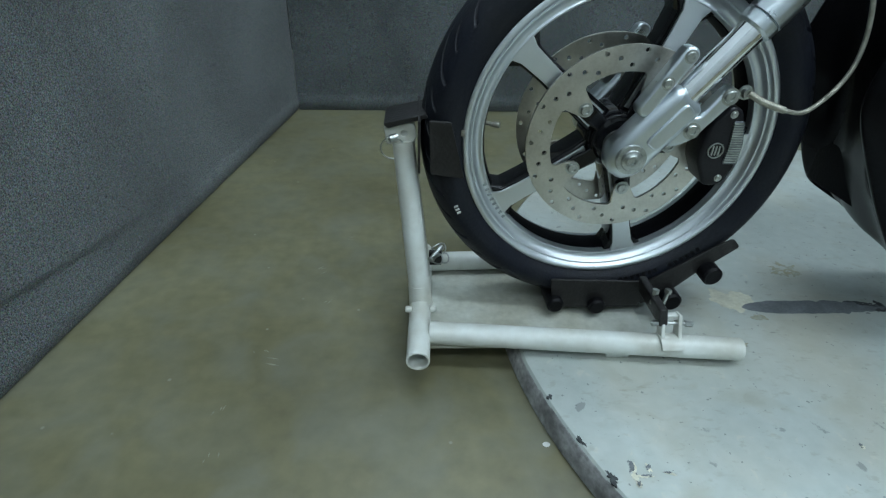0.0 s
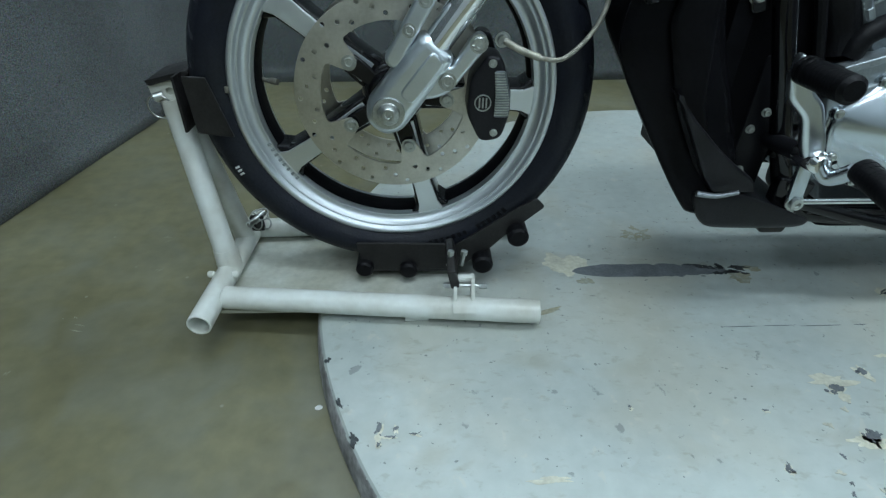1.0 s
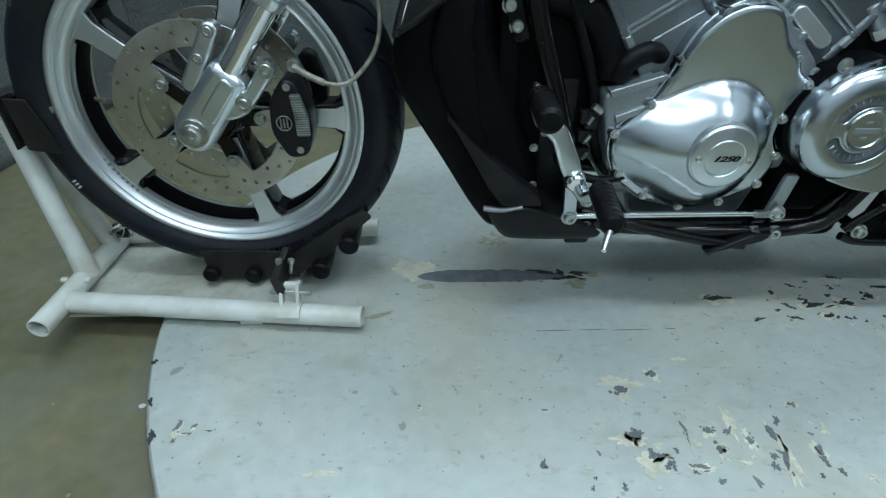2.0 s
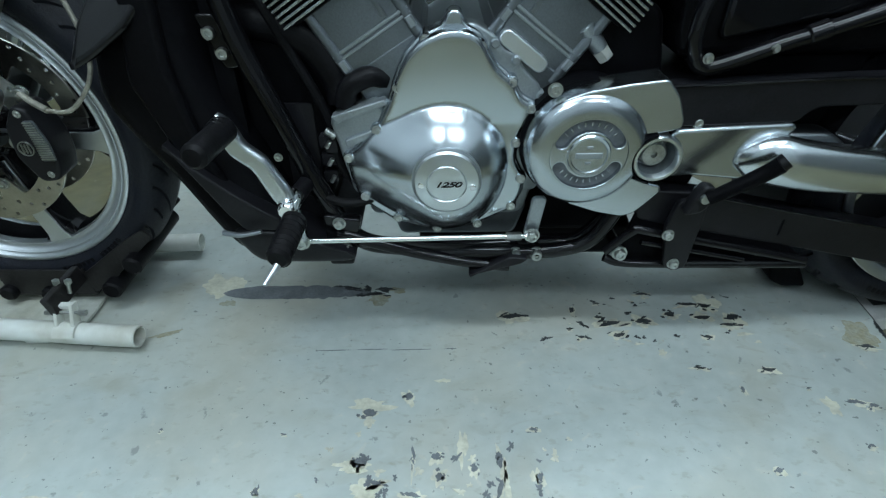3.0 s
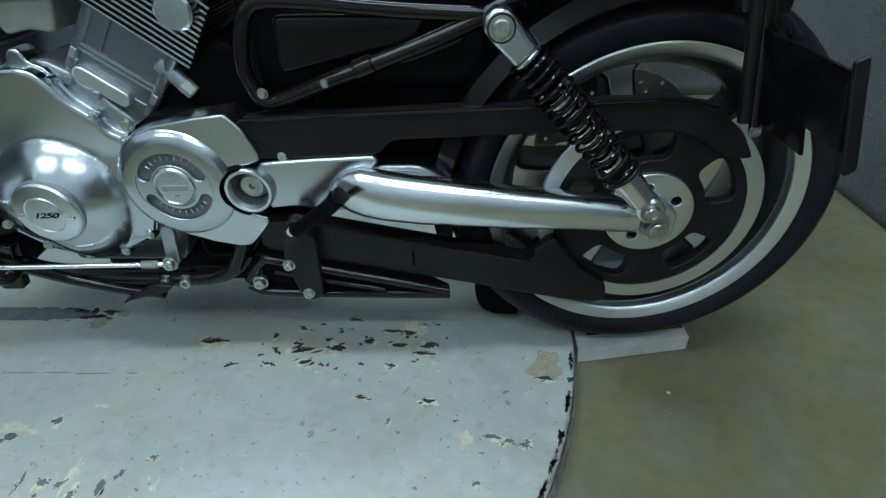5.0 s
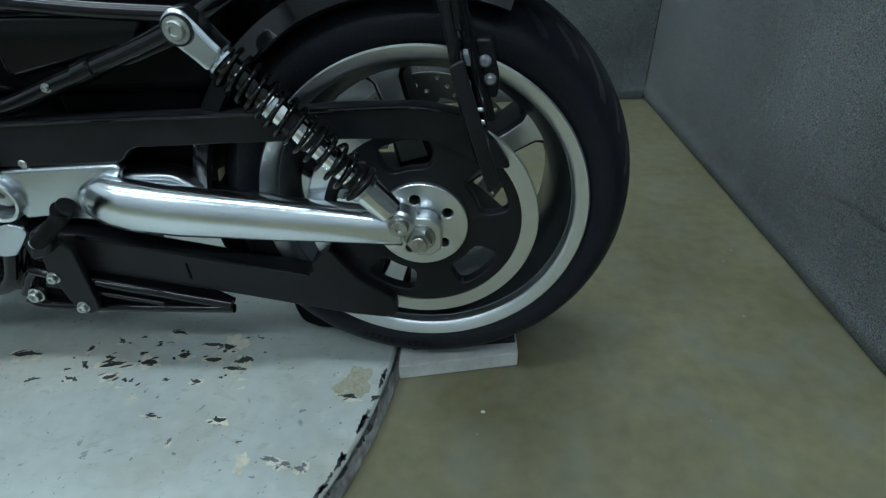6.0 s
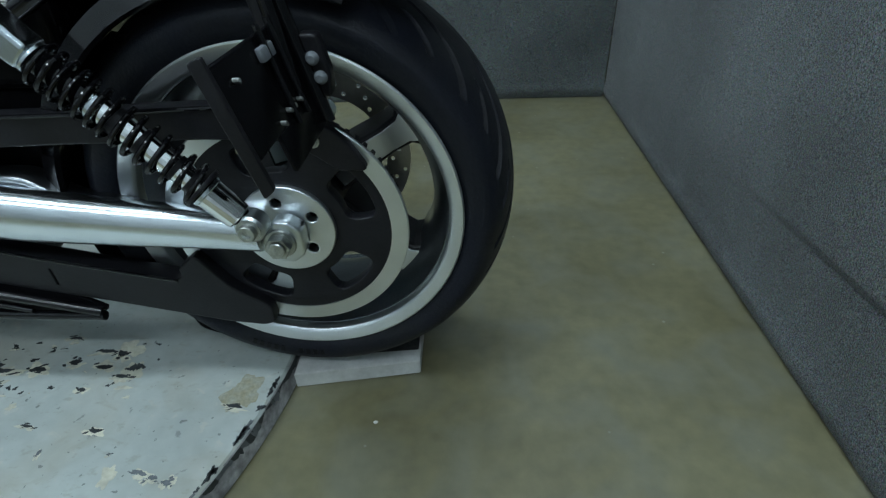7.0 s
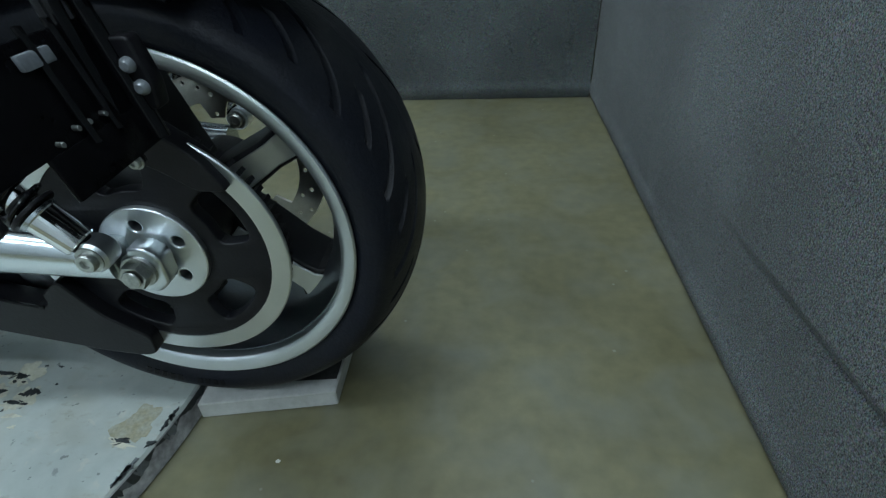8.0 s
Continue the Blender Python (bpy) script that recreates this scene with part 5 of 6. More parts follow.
foot_controls()

RX, RZ = 1.698, 0.354


def rear_wheel():
    c = (RX, 0, RZ)
    lip = [(0.2350, -0.100), (0.2415, -0.1095), (0.2420, -0.1130), (0.2398, -0.1150), (0.2380, -0.1146), (0.2270, -0.1097), (0.2218, -0.1072), (0.2202, -0.1045), (0.2200, -0.09), (0.2240, -0.09)]
    w = part("rear_wheel", lathe(lip, 160, closed=True, center=c), MACHINED, bike, "wide cast wheel with a machined rim lip")
    part("far_lip", lathe([(r, -y) for r, y in lip], 160, closed=True, center=c), POLISH, w)
    barrel = [(0.2190, -0.0905), (0.2090, -0.075), (0.1960, -0.045), (0.1930, 0.0), (0.1960, 0.045), (0.2090, 0.075), (0.2190, 0.0905), (0.226, 0.09), (0.215, 0.0), (0.226, -0.09)]
    part("barrel", lathe(barrel, 160, closed=True, center=c), BARREL, w, "deep satin aluminium rim well")
    half = [(0.2305, -0.095), (0.2425, -0.1095), (0.258, -0.1175), (0.274, -0.119), (0.287, -0.110), (0.2985, -0.091), (0.3095, -0.062), (0.3150, -0.031), (0.3165, 0)]
    part("tyre", tyre_shape(RX, RZ, half, 16, -0.60, 0.0074, 0.008, 0.115), RUBBER, w, "fat black road tyre with long sweeping grooves")
    for k in range(5):
        a = radians(33 + 72 * k)
        part("spoke", plate([spoke_outline(RX, RZ, a, 0.04, 0.200, 0.030, 0.021, 0.040)], -0.045, 0.045, 0.008), SATIN, w)
        part("spoke_face", plate([spoke_outline(RX, RZ, a, 0.06, 0.1985, 0.021, 0.0155, 0.026)], -0.0475, -0.040, 0.0015), MACHINED, w, "machined bright spoke face")
    part("hub", lathe([(0.02, -0.10), (0.05, -0.10), (0.055, -0.06), (0.06, 0), (0.055, 0.06), (0.05, 0.10), (0.02, 0.10)], 48, closed=True, center=c), SATIN, w)
    for k in range(9):
        a = radians(245 + 2.6 * k + (4 if k > 4 else 0))
        part("sidewall_mark", box(-0.0038, -0.0008, -0.0055, 0.0038, 0.0008, 0.0055, 0.0004, 1), BLACK_RUBBER, w, "unreadable raised tyre lettering", m=Matrix.Translation((RX + 0.264 * math.cos(a), -0.1178, RZ + 0.264 * math.sin(a))) @ Matrix.Rotation(math.pi / 2 - a, 4, "Y"))
    brake_disc(RX, RZ, 0.100, 0.105, 0.146, 20, w)
    # the belt pulley
    holes, WIN = [], 27
    for k in range(5):
        holes.append(rounded(sector(RX, RZ, 0.086, 0.128, 72 * k + WIN - 19, 72 * k + WIN + 19, 3), 0.017, 5))
    bm = bmesh.new()
    bm.from_mesh(plate([circle(RX, RZ, 0.144, 120), circle(RX, RZ, 0.060, 60)] + holes, -0.138, -0.118, 0.003))
    bmesh.ops.remove_doubles(bm, verts=bm.verts, dist=1e-5)
    part("belt_pulley", bm, PULLEY_BLACK, w, "black belt pulley with five windows", angle=18)
    part("pulley_ring", lathe([(0.1425, -0.139), (0.1650, -0.139), (0.1665, -0.1375), (0.1665, -0.134), (0.1425, -0.134)], 140, closed=True, center=c), MACHINED, w, "satin aluminium pulley flange")
    teeth = bmesh.new()
    for k in range(70):
        a = 2 * math.pi * k / 70
        b2 = box(-0.0028, -0.134, 0.150, 0.0028, -0.105, 0.1585)
        b2.transform(Matrix.Translation(c) @ Matrix.Rotation(a, 4, "Y"))
        join(teeth, b2)
    part("pulley_teeth", teeth, SATIN, w)
    holes = [circle(RX + 0.0425 * math.cos(radians(72 * k + 29)), RZ + 0.0425 * math.sin(radians(72 * k + 29)), 0.0078, 18) for k in range(5)]
    part("pulley_hub", plate([circle(RX, RZ, 0.0665, 90), circle(RX, RZ, 0.018, 30)] + holes, -0.1455, -0.128, 0.002), MACHINED, w, "satin aluminium pulley hub")
    part("hub_shadow_ring", lathe([(0.064, -0.127), (0.018, -0.127), (0.018, -0.11), (0.064, -0.11)], 48, closed=True, center=c), FLAT, w)
    ax = lathe([(0, -0.196), (0.010, -0.196), (0.0115, -0.1945)], 20, center=c)
    lathe([(0.0115, -0.192), (0.0165, -0.192), (0.0175, -0.190), (0.0175, -0.178)], 6, center=c, bm=ax)
    lathe([(0.0, -0.180), (0.0205, -0.180), (0.0215, -0.178), (0.0215, -0.174), (0.024, -0.173), (0.024, -0.146)], 40, center=c, bm=ax)
    part("rear_axle", ax, ZINC, bike, "zinc rear axle nut and washers")
    part("axle_adjuster", plate([rounded([(1.690, 0.385), (1.712, 0.385), (1.728, 0.372), (1.728, 0.335), (1.712, 0.322), (1.690, 0.324)], 0.006)], -0.176, -0.150, 0.003), BRUSHED, bike)


rear_wheel()


def swing_arm():
    sec = [(1.222, -0.158, 0.4050, 0.004, 0.006), (1.227, -0.160, 0.4055, 0.009, 0.014), (1.238, -0.163, 0.4065, 0.015, 0.0245), (1.255, -0.166, 0.4075, 0.021, 0.0335), (1.275, -0.1685, 0.4075, 0.026, 0.0385), (1.305, -0.170, 0.402, 0.0275, 0.0385), (1.36, -0.170, 0.3945, 0.0275, 0.0375), (1.42, -0.169, 0.388, 0.0265, 0.035), (1.50, -0.1675, 0.380, 0.0255, 0.0325),
           (1.58, -0.166, 0.3735, 0.0245, 0.0295), (1.64, -0.165, 0.3675, 0.024, 0.0275), (1.672, -0.165, 0.365, 0.0235, 0.0265)]
    s = part("swing_arm", loft(sec, 2.3, 40), ARM, bike, "polished aluminium swing arm", angle=60)
    flat = [(1.128, 0.4505), (1.20, 0.455), (1.292, 0.459), (1.300, 0.452), (1.285, 0.430), (1.26, 0.40), (1.275, 0.372), (1.235, 0.3705), (1.16, 0.378), (1.13, 0.374)] + circle(1.106, 0.410, 0.0335, 14, -52, 66)
    part("pivot_housing", plate([rounded(flat, 0.004, 3)], -0.160, -0.1365, 0.005, 3), SATIN_ALU, s, "polished pivot plate")
    part("pivot_cup", lathe([(0.0360, -0.140), (0.0360, -0.168), (0.0340, -0.1715), (0.0300, -0.1715), (0.0285, -0.1690), (0.0283, -0.160)], 60, center=(1.106, 0, 0.410)), BRUSHED, s)
    part("pivot_recess", lathe([(0.0283, -0.1600), (0.0270, -0.128), (0.0, -0.127)], 48, center=(1.106, 0, 0.410)), CAST, s, "shaded recess round the pivot bolt")
    part("pivot_nut", lathe([(0, -0.148), (0.004, -0.148), (0.005, -0.154), (0.0165, -0.154), (0.0200, -0.150), (0.0200, -0.128)], 24, center=(1.106, 0, 0.410)), ZINC, s)
    # Darker metal here stands for the dark reflection on the polished arm.
    part("inner_gusset", plate([rounded([(1.27, 0.44), (1.36, 0.440), (1.41, 0.405), (1.50, 0.385), (1.48, 0.36), (1.28, 0.375)], 0.016)], -0.152, -0.110, 0.007, 4), BARREL, s)
    bolt(1.160, -0.150, 0.4575, 0.006, s, 0.004)
    far = [(x, 0.166, z, a, b) for x, y, z, a, b in sec]
    part("far_arm", loft(far, 2.3, 24), POLISH, s, angle=60)
    # belt guards
    up = [(1.110, 0.512), (1.30, 0.5195), (1.50, 0.5245), (1.60, 0.529), (1.70, 0.5305), (1.755, 0.520), (1.798, 0.485), (1.822, 0.446), (1.785, 0.446), (1.752, 0.470), (1.715, 0.487), (1.62, 0.489), (1.45, 0.484), (1.325, 0.480), (1.310, 0.472), (1.300, 0.458), (1.120, 0.452)]
    g = part("upper_belt_guard", plate([rounded(up, 0.010, 4)], -0.152, -0.122, 0.0025, 2), SATIN, bike, "satin black upper belt guard")
    part("guard_lip", sweep([(1.112, -0.153, 0.5115), (1.30, -0.153, 0.519), (1.50, -0.153, 0.524), (1.62, -0.153, 0.529), (1.70, -0.153, 0.530), (1.755, -0.153, 0.519)], 0.0028, 6, 8), GLOSS, g)
    lo = [(1.100, 0.352), (1.19, 0.346), (1.30, 0.322), (1.52, 0.276), (1.533, 0.282), (1.530, 0.295), (1.560, 0.320), (1.600, 0.262), (1.652, 0.225), (1.653, 0.196), (1.635, 0.189), (1.58, 0.196), (1.49, 0.216), (1.40, 0.236), (1.19, 0.279), (1.10, 0.30)]
    g2 = part("lower_belt_guard", plate([rounded(lo, 0.010, 4)], -0.158, -0.125, 0.0025, 2), SATIN, bike, "satin black lower belt guard")
    part("guard_slot", box(1.337, -0.1595, 0.266, 1.341, -0.150, 0.296, 0.001, 1), FLAT, g2)
    part("guard_edge", sweep([(1.19, -0.159, 0.345), (1.30, -0.159, 0.321), (1.42, -0.159, 0.296), (1.525, -0.159, 0.275)], 0.0022, 4, 8), GLOSS, g2)
    part("drive_belt", plate([[(1.02, 0.485), (1.70, 0.512), (1.70, 0.505), (1.02, 0.478)]], -0.132, -0.108, 0.001), BLACK_RUBBER, bike, "black toothed drive belt")
    part("drive_belt", plate([[(1.02, 0.358), (1.70, 0.194), (1.70, 0.201), (1.02, 0.365)]], -0.132, -0.108, 0.001), BLACK_RUBBER, bike, "black toothed drive belt")
    # lower rear frame stays
    f = part("lower_stay", sweep([(1.062, -0.160, 0.238), (1.100, -0.166, 0.284), (1.130, -0.168, 0.281), (1.395, -0.168, 0.222)], 0.0075, 3, 14), GLOSS, bike, "gloss black triangular lower frame stay")
    part("stay_bar", sweep([(1.062, -0.160, 0.226), (1.10, -0.166, 0.218), (1.25, -0.168, 0.216), (1.397, -0.168, 0.215)], 0.0075, 4, 14), GLOSS, f)
    part("stay_rib", rod((1.114, -0.168, 0.262), (1.290, -0.170, 0.226), 0.0045), GLOSS, f)
    # Black filler plate added to darken the gap between guard and stay.
    part("stay_gap_filler", plate([[(1.08, 0.225), (1.10, 0.310), (1.20, 0.290), (1.33, 0.262), (1.395, 0.222), (1.392, 0.215), (1.10, 0.216)]], -0.1575, -0.150, 0.001), FLAT, f)
    part("splash_guard", plate([rounded([(1.440, 0.200), (1.440, 0.110), (1.450, 0.076), (1.482, 0.060), (1.530, 0.060), (1.500, 0.11), (1.460, 0.20)], 0.012)], -0.050, 0.080, 0.008), FLAT, bike, "black splash guard ahead of the rear tyre")


swing_arm()


def shock_absorber(y, label):
    top, bot = Vector((1.463, y, 0.638)), Vector((1.677, y, 0.395))
    d = (bot - top).normalized()
    side = Vector((d.z, 0, -d.x))

    def at(t, o=0.0):
        return top + d * t + side * o

    def flat(pts, y0, y1, bevel=0.004):
        return plate([rounded([(at(t, o).x, at(t, o).z) for t, o in pts], 0.008, 4)], y0, y1, bevel, 3)

    s = part("shock_absorber", rod(at(0.04), at(0.27), 0.0115, seg=24), CHROME, bike, label)
    eye = [(-0.020, -0.009), (-0.020, 0.009), (-0.010, 0.0185), (0.009, 0.0185), (0.030, 0.0165), (0.047, 0.0165), (0.047, -0.0165), (0.030, -0.0165), (0.009, -0.0185), (-0.010, -0.0185)]
    part("upper_mount", flat(eye, y - 0.016, y + 0.018, 0.006), POLISH, s, "polished upper mount")
    part("eye_bush", lathe([(0, y - 0.0135), (0.0, y - 0.0185), (0.0165, y - 0.0185), (0.0165, y - 0.010)], 32, center=(top.x, 0, top.z)), STEEL_BLACK, s)
    bolt(top.x, y - 0.0185, top.z, 0.0105, s, 0.007)
    # spring: close turns at the top, open ones round the chromed damper
    turns, n = 14.0, 336
    pts = []
    for i in range(n + 1):
        t = i / n
        a = 2 * math.pi * turns * t
        pts.append(at(0.050 + 0.200 * (0.80 * t + 0.20 * t * t)) + 0.0238 * (math.cos(a) * side + math.sin(a) * Vector((0, 1, 0))))
    part("spring", sweep(pts, 0.0029, 1, 10), GLOSS, s, "gloss black coil spring")
    part("bump_stop", rod(at(0.045), at(0.105), 0.0140, seg=24), GLOSS, s, "gloss black bump sleeve")
    part("damper_tube", rod(at(0.105), at(0.252), 0.0152, seg=32), CHROME, s, "chromed damper tube")
    for t0, wide in ((0.137, 0.015), (0.170, 0.007), (0.192, 0.007), (0.214, 0.007), (0.236, 0.009)):
        part("damper_band", rod(at(t0), at(t0 + wide), 0.0166, seg=28, bevel=0.001), SATIN, s)
    part("damper_collar", rod(at(0.112), at(0.124), 0.0172, seg=28, bevel=0.0015), POLISH, s)
    for t, r in ((0.0485, 0.0195), (0.252, 0.0270)):
        part("spring_seat", rod(at(t - 0.0025), at(t + 0.0025), r, seg=32, bevel=0.0012), POLISH if t < 0.1 else SATIN, s)
    part("lower_body", rod(at(0.255), at(0.306), 0.0200, 0.0182, 32, bevel=0.002), CHROME, s, "polished lower body")
    part("body_step", rod(at(0.255), at(0.262), 0.0215, seg=32, bevel=0.0015), POLISH, s)
    part("lower_fork", rod(at(0.300), at(0.316), 0.0130, 0.0120, 24, bevel=0.002), SATIN, s)
    part("lower_eye", rod((bot.x, y - 0.012, bot.z), (bot.x, y + 0.016, bot.z), 0.019, seg=28, bevel=0.003), BRUSHED, s)
    bolt(bot.x, y - 0.012, bot.z, 0.0115, s, 0.010)
    return s


shock_absorber(-0.198, "chromed rear shock absorber with a black spring")
shock_absorber(0.198, "chromed rear shock absorber with a black spring")


def rear_frame():
    for y in (-0.135, 0.135):
        f = part("rear_frame_tube", sweep([(1.136, y, 0.545), (1.146, y, 0.534), (1.168, y, 0.533), (1.248, y, 0.561), (1.296, y, 0.577), (1.427, y, 0.626), (1.53, y, 0.68)], 0.0112, 7, 18), GLOSS, bike, "gloss black rear frame tube")
        part("frame_tube_upright", sweep([(1.140, y, 0.538), (1.129, y, 0.572), (1.136, y, 0.620), (1.160, y, 0.655), (1.22, y, 0.656), (1.33, y, 0.645), (1.45, y, 0.637)], 0.0105, 7, 18), GLOSS, f)
        part("frame_collar", rod((1.277, y, 0.571), (1.303, y, 0.581), 0.0140, bevel=0.002), GLOSS, f)
        part("frame_gusset", plate([rounded([(1.300, 0.588), (1.375, 0.618), (1.425, 0.640), (1.420, 0.606), (1.345, 0.580)], 0.008, 3)], y - 0.006, y + 0.006, 0.003), GLOSS, f)
        if y < 0:
            bolt(1.150, y - 0.010, 0.546, 0.0055, f)
            bolt(1.236, y - 0.010, 0.558, 0.0045, f)
    part("battery_box", plate([rounded([(1.12, 0.53), (1.44, 0.535), (1.47, 0.62), (1.45, 0.72), (1.12, 0.72)], 0.03, 4)], -0.11, 0.11, 0.02, 4), SHROUD, bike, "gloss black centre body under the seat")
    part("inner_panel", plate([rounded([(1.17, 0.56), (1.36, 0.60), (1.38, 0.64), (1.17, 0.64)], 0.015, 3)], -0.122, -0.10, 0.008, 3), GLOSS, bike)
    # Mudguard panel doubles as black filler for the dark gap behind the arm.
    part("inner_mudguard", plate([rounded([(1.22, 0.36), (1.36, 0.37), (1.385, 0.42), (1.40, 0.50), (1.43, 0.58), (1.30, 0.60), (1.20, 0.54)], 0.02, 3)], -0.095, 0.095, 0.01, 3), FLAT, bike, "black inner mudguard, filling the dark gap behind the swing arm")
    part("swing_cross_member", box(1.08, -0.115, 0.33, 1.20, 0.115, 0.50, 0.02), SATIN, bike)
    part("air_box", plate([rounded([(0.50, 0.66), (1.12, 0.665), (1.12, 0.80), (0.55, 0.82)], 0.03, 4)], -0.13, 0.13, 0.03, 4), SATIN, bike, "black tank underside above the engine")
    fend = lathe([(0.300, -0.136), (0.304, -0.142), (0.328, -0.130), (0.342, -0.06), (0.345, 0.0), (0.342, 0.06), (0.328, 0.130), (0.304, 0.142), (0.300, 0.136), (0.326, 0.06), (0.333, 0), (0.326, -0.06)], 60, 68, 176, closed=True, center=(RX, 0, RZ))
    part("rear_fender", fend, GLOSS, bike, "gloss black rear fender")
    part("hugger", lathe([(0.327, -0.10), (0.332, 0.0), (0.327, 0.10), (0.331, 0.10), (0.336, 0.0), (0.331, -0.10)], 30, 150, 205, closed=True, center=(RX, 0, RZ)), FLAT, bike)
    # Unseen tail, made wide to block lamp light from the rear tyre.
    part("seat_tail_blocker", plate([rounded([(1.44, 0.70), (1.75, 0.722), (1.98, 0.69), (2.02, 0.76), (1.44, 0.80)], 0.03, 4)], -0.17, 0.17, 0.02, 4), SATIN, bike, "black seat tail out of view, widened to shade the rear tyre")


rear_frame()


def plate_bracket():
    lean = Matrix(((1, 0, -0.27, 0.165), (0, 1, 0, 0), (0, 0, 1, 0), (0, 0, 0, 1)))

    def leaning(bm):
        bm.transform(lean)
        return bm

    b = part("side_plate_bracket", leaning(box(1.757, -0.368, 0.555, 1.762, -0.165, 0.632, 0.002)), SHROUD, bike, "black side-mounted plate bracket standing out from the axle")
    part("bracket_lower", leaning(box(1.758, -0.300, 0.520, 1.763, -0.175, 0.556, 0.002)), SHROUD, b)
    part("bracket_strap", plate([rounded([(1.750, 0.640), (1.761, 0.645), (1.792, 0.540), (1.782, 0.532)], 0.003)], -0.374, -0.368, 0.001), SATIN, b)
    part("bracket_rib", leaning(rod((1.766, -0.180, 0.760), (1.766, -0.180, 0.525), 0.010, 0.008, 16)), GLOSS, b)
    part("stem_collar", rod((1.740, -0.180, 0.665), (1.746, -0.180, 0.645), 0.0165, seg=20, bevel=0.003), GLOSS, b)
    part("bracket_post", rod((1.752, -0.205, 0.66), (1.778, -0.208, 0.510), 0.0075, 0.0065, 12), GLOSS, b)
    part("bracket_post", rod((1.742, -0.200, 0.66), (1.768, -0.200, 0.52), 0.009, 0.009, 12), SATIN, b)
    for y in (-0.222, -0.252):
        part("bracket_rib", leaning(rod((1.765, y, 0.640), (1.765, y, 0.550), 0.0035, seg=10)), GLOSS, b)
    for y, z in ((-0.330, 0.615), (-0.262, 0.566), (-0.248, 0.566), (-0.228, 0.565), (-0.285, 0.562)):
        part("bracket_nut", leaning(rod((1.762, y, z), (1.768, y, z), 0.0024, seg=8, bevel=0.0005)), ZINC, b)
    part("clear_lens_bar", leaning(box(1.7625, -0.272, 0.612, 1.768, -0.238, 0.624, 0.002)), LENS, b, "smoky reflector bar")
    part("lamp_holder", plate([rounded([(1.770, 0.616), (1.790, 0.616), (1.800, 0.575), (1.798, 0.550), (1.782, 0.552)], 0.005)], -0.182, -0.162, 0.003), SATIN, b)
    for x, z in ((1.783, 0.592), (1.789, 0.572)):
        part("reflector_lens", lathe([(0, -0.189), (0.004, -0.1885), (0.0068, -0.1855), (0.0075, -0.182)], 20, center=(x, 0, z)), LENS, b, "clear round lens")
    bolt(1.777, -0.212, 0.512, 0.0055, b)


plate_bracket()


# ---- the wheel stand ----
def wheel_stand():
    s = thing("wheel_stand", -0.03, -0.03, TOP, "cream-painted tubular wheel stand with a black steel cradle", "wheel stand")
    R = 0.0198
    zt = 0.0750
    part("base_plate", box(-0.300, -0.150, 0.0485, 0.11, 0.098, 0.0555, 0.001), BASE, s, "scuffed cream-painted base plate")
    part("rail_foot", box(0.02, -0.172, 0.046, 0.06, -0.160, 0.058, 0.001), STAND, s)
    part("near_rail", pipe((-0.290, -0.138, zt), (0.246, -0.185, zt), R), STAND, s)
    part("far_rail", pipe((-0.290, 0.085, zt), (0.252, 0.108, zt), R), STAND, s)
    part("cross_tube", pipe((-0.3105, -0.209, zt), (-0.298, 0.130, zt), R), STAND, s)
    for y0 in (-0.055, 0.042):
        top = (-0.336, -0.028 if y0 < 0 else -0.008, 0.385)
        leg = part("upright", rod((-0.304, y0, zt + 0.01), top, 0.0195, 0.0175, 28), STAND, s)
    part("leg_gusset", rod((-0.304, -0.055, zt), (-0.308, -0.052, zt + 0.045), 0.0225, 0.0198, 28), STAND, s)
    for x, y, z in ((-0.327, -0.088, zt + 0.012), (-0.283, -0.088, zt + 0.012)):
        part("locking_pin", rod((x - 0.006, y, z), (x + 0.006, y, z), 0.006, bevel=0.002), STAND, s)
    head = part("head_bracket", plate([rounded([(-0.366, 0.412), (-0.318, 0.416), (-0.312, 0.392), (-0.322, 0.382), (-0.362, 0.380)], 0.007, 4), circle(-0.342 + 0.008, 0.3985, 0.0052, 14)], -0.034, -0.028, 0.0015), STAND, s, "cream bracket plate with a pin hole")
    part("head_block", box(-0.364, -0.028, 0.378, -0.316, 0.012, 0.404, 0.004), STAND, s)
    part("hitch_pin", rod((-0.357, -0.042, 0.392), (-0.345, -0.036, 0.394), 0.006), ZINC, head)
    ring = [(-0.352 + 0.019 * math.cos(a), -0.040 - 0.002 * math.sin(a), 0.376 + 0.019 * math.sin(a)) for a in (2 * math.pi * k / 20 for k in range(20))]
    part("pin_ring", sweep(ring, 0.0014, 1, 6), ZINC, head, "thin wire pin ring")
    # the black cup that holds the tyre
    part("tyre_cup", plate([rounded([(-0.296, 0.432), (-0.262, 0.430), (-0.238, 0.338), (-0.292, 0.345)], 0.003, 2)], -0.070, -0.066, 0.001), STEEL_BLACK, s, "black steel tyre cup")
    part("cup_side", plate([rounded([(-0.296, 0.432), (-0.262, 0.430), (-0.238, 0.338), (-0.292, 0.345)], 0.003, 2)], 0.062, 0.066, 0.001), STEEL_BLACK, s)
    bm = box(-0.312, -0.068, 0.345, -0.308, 0.064, 0.430, 0.001)
    part("cup_back", bm, STEEL_BLACK, s)
    part("cup_top", plate([rounded([(-0.366, 0.416), (-0.30, 0.432), (-0.296, 0.426), (-0.36, 0.408)], 0.002, 2)], -0.04, 0.04, 0.001), STEEL_BLACK, s)
    # cradle under the tyre
    low = rounded([(-0.068, 0.138), (0.095, 0.134), (0.105, 0.140), (0.108, 0.080), (-0.058, 0.078)], 0.004, 2)
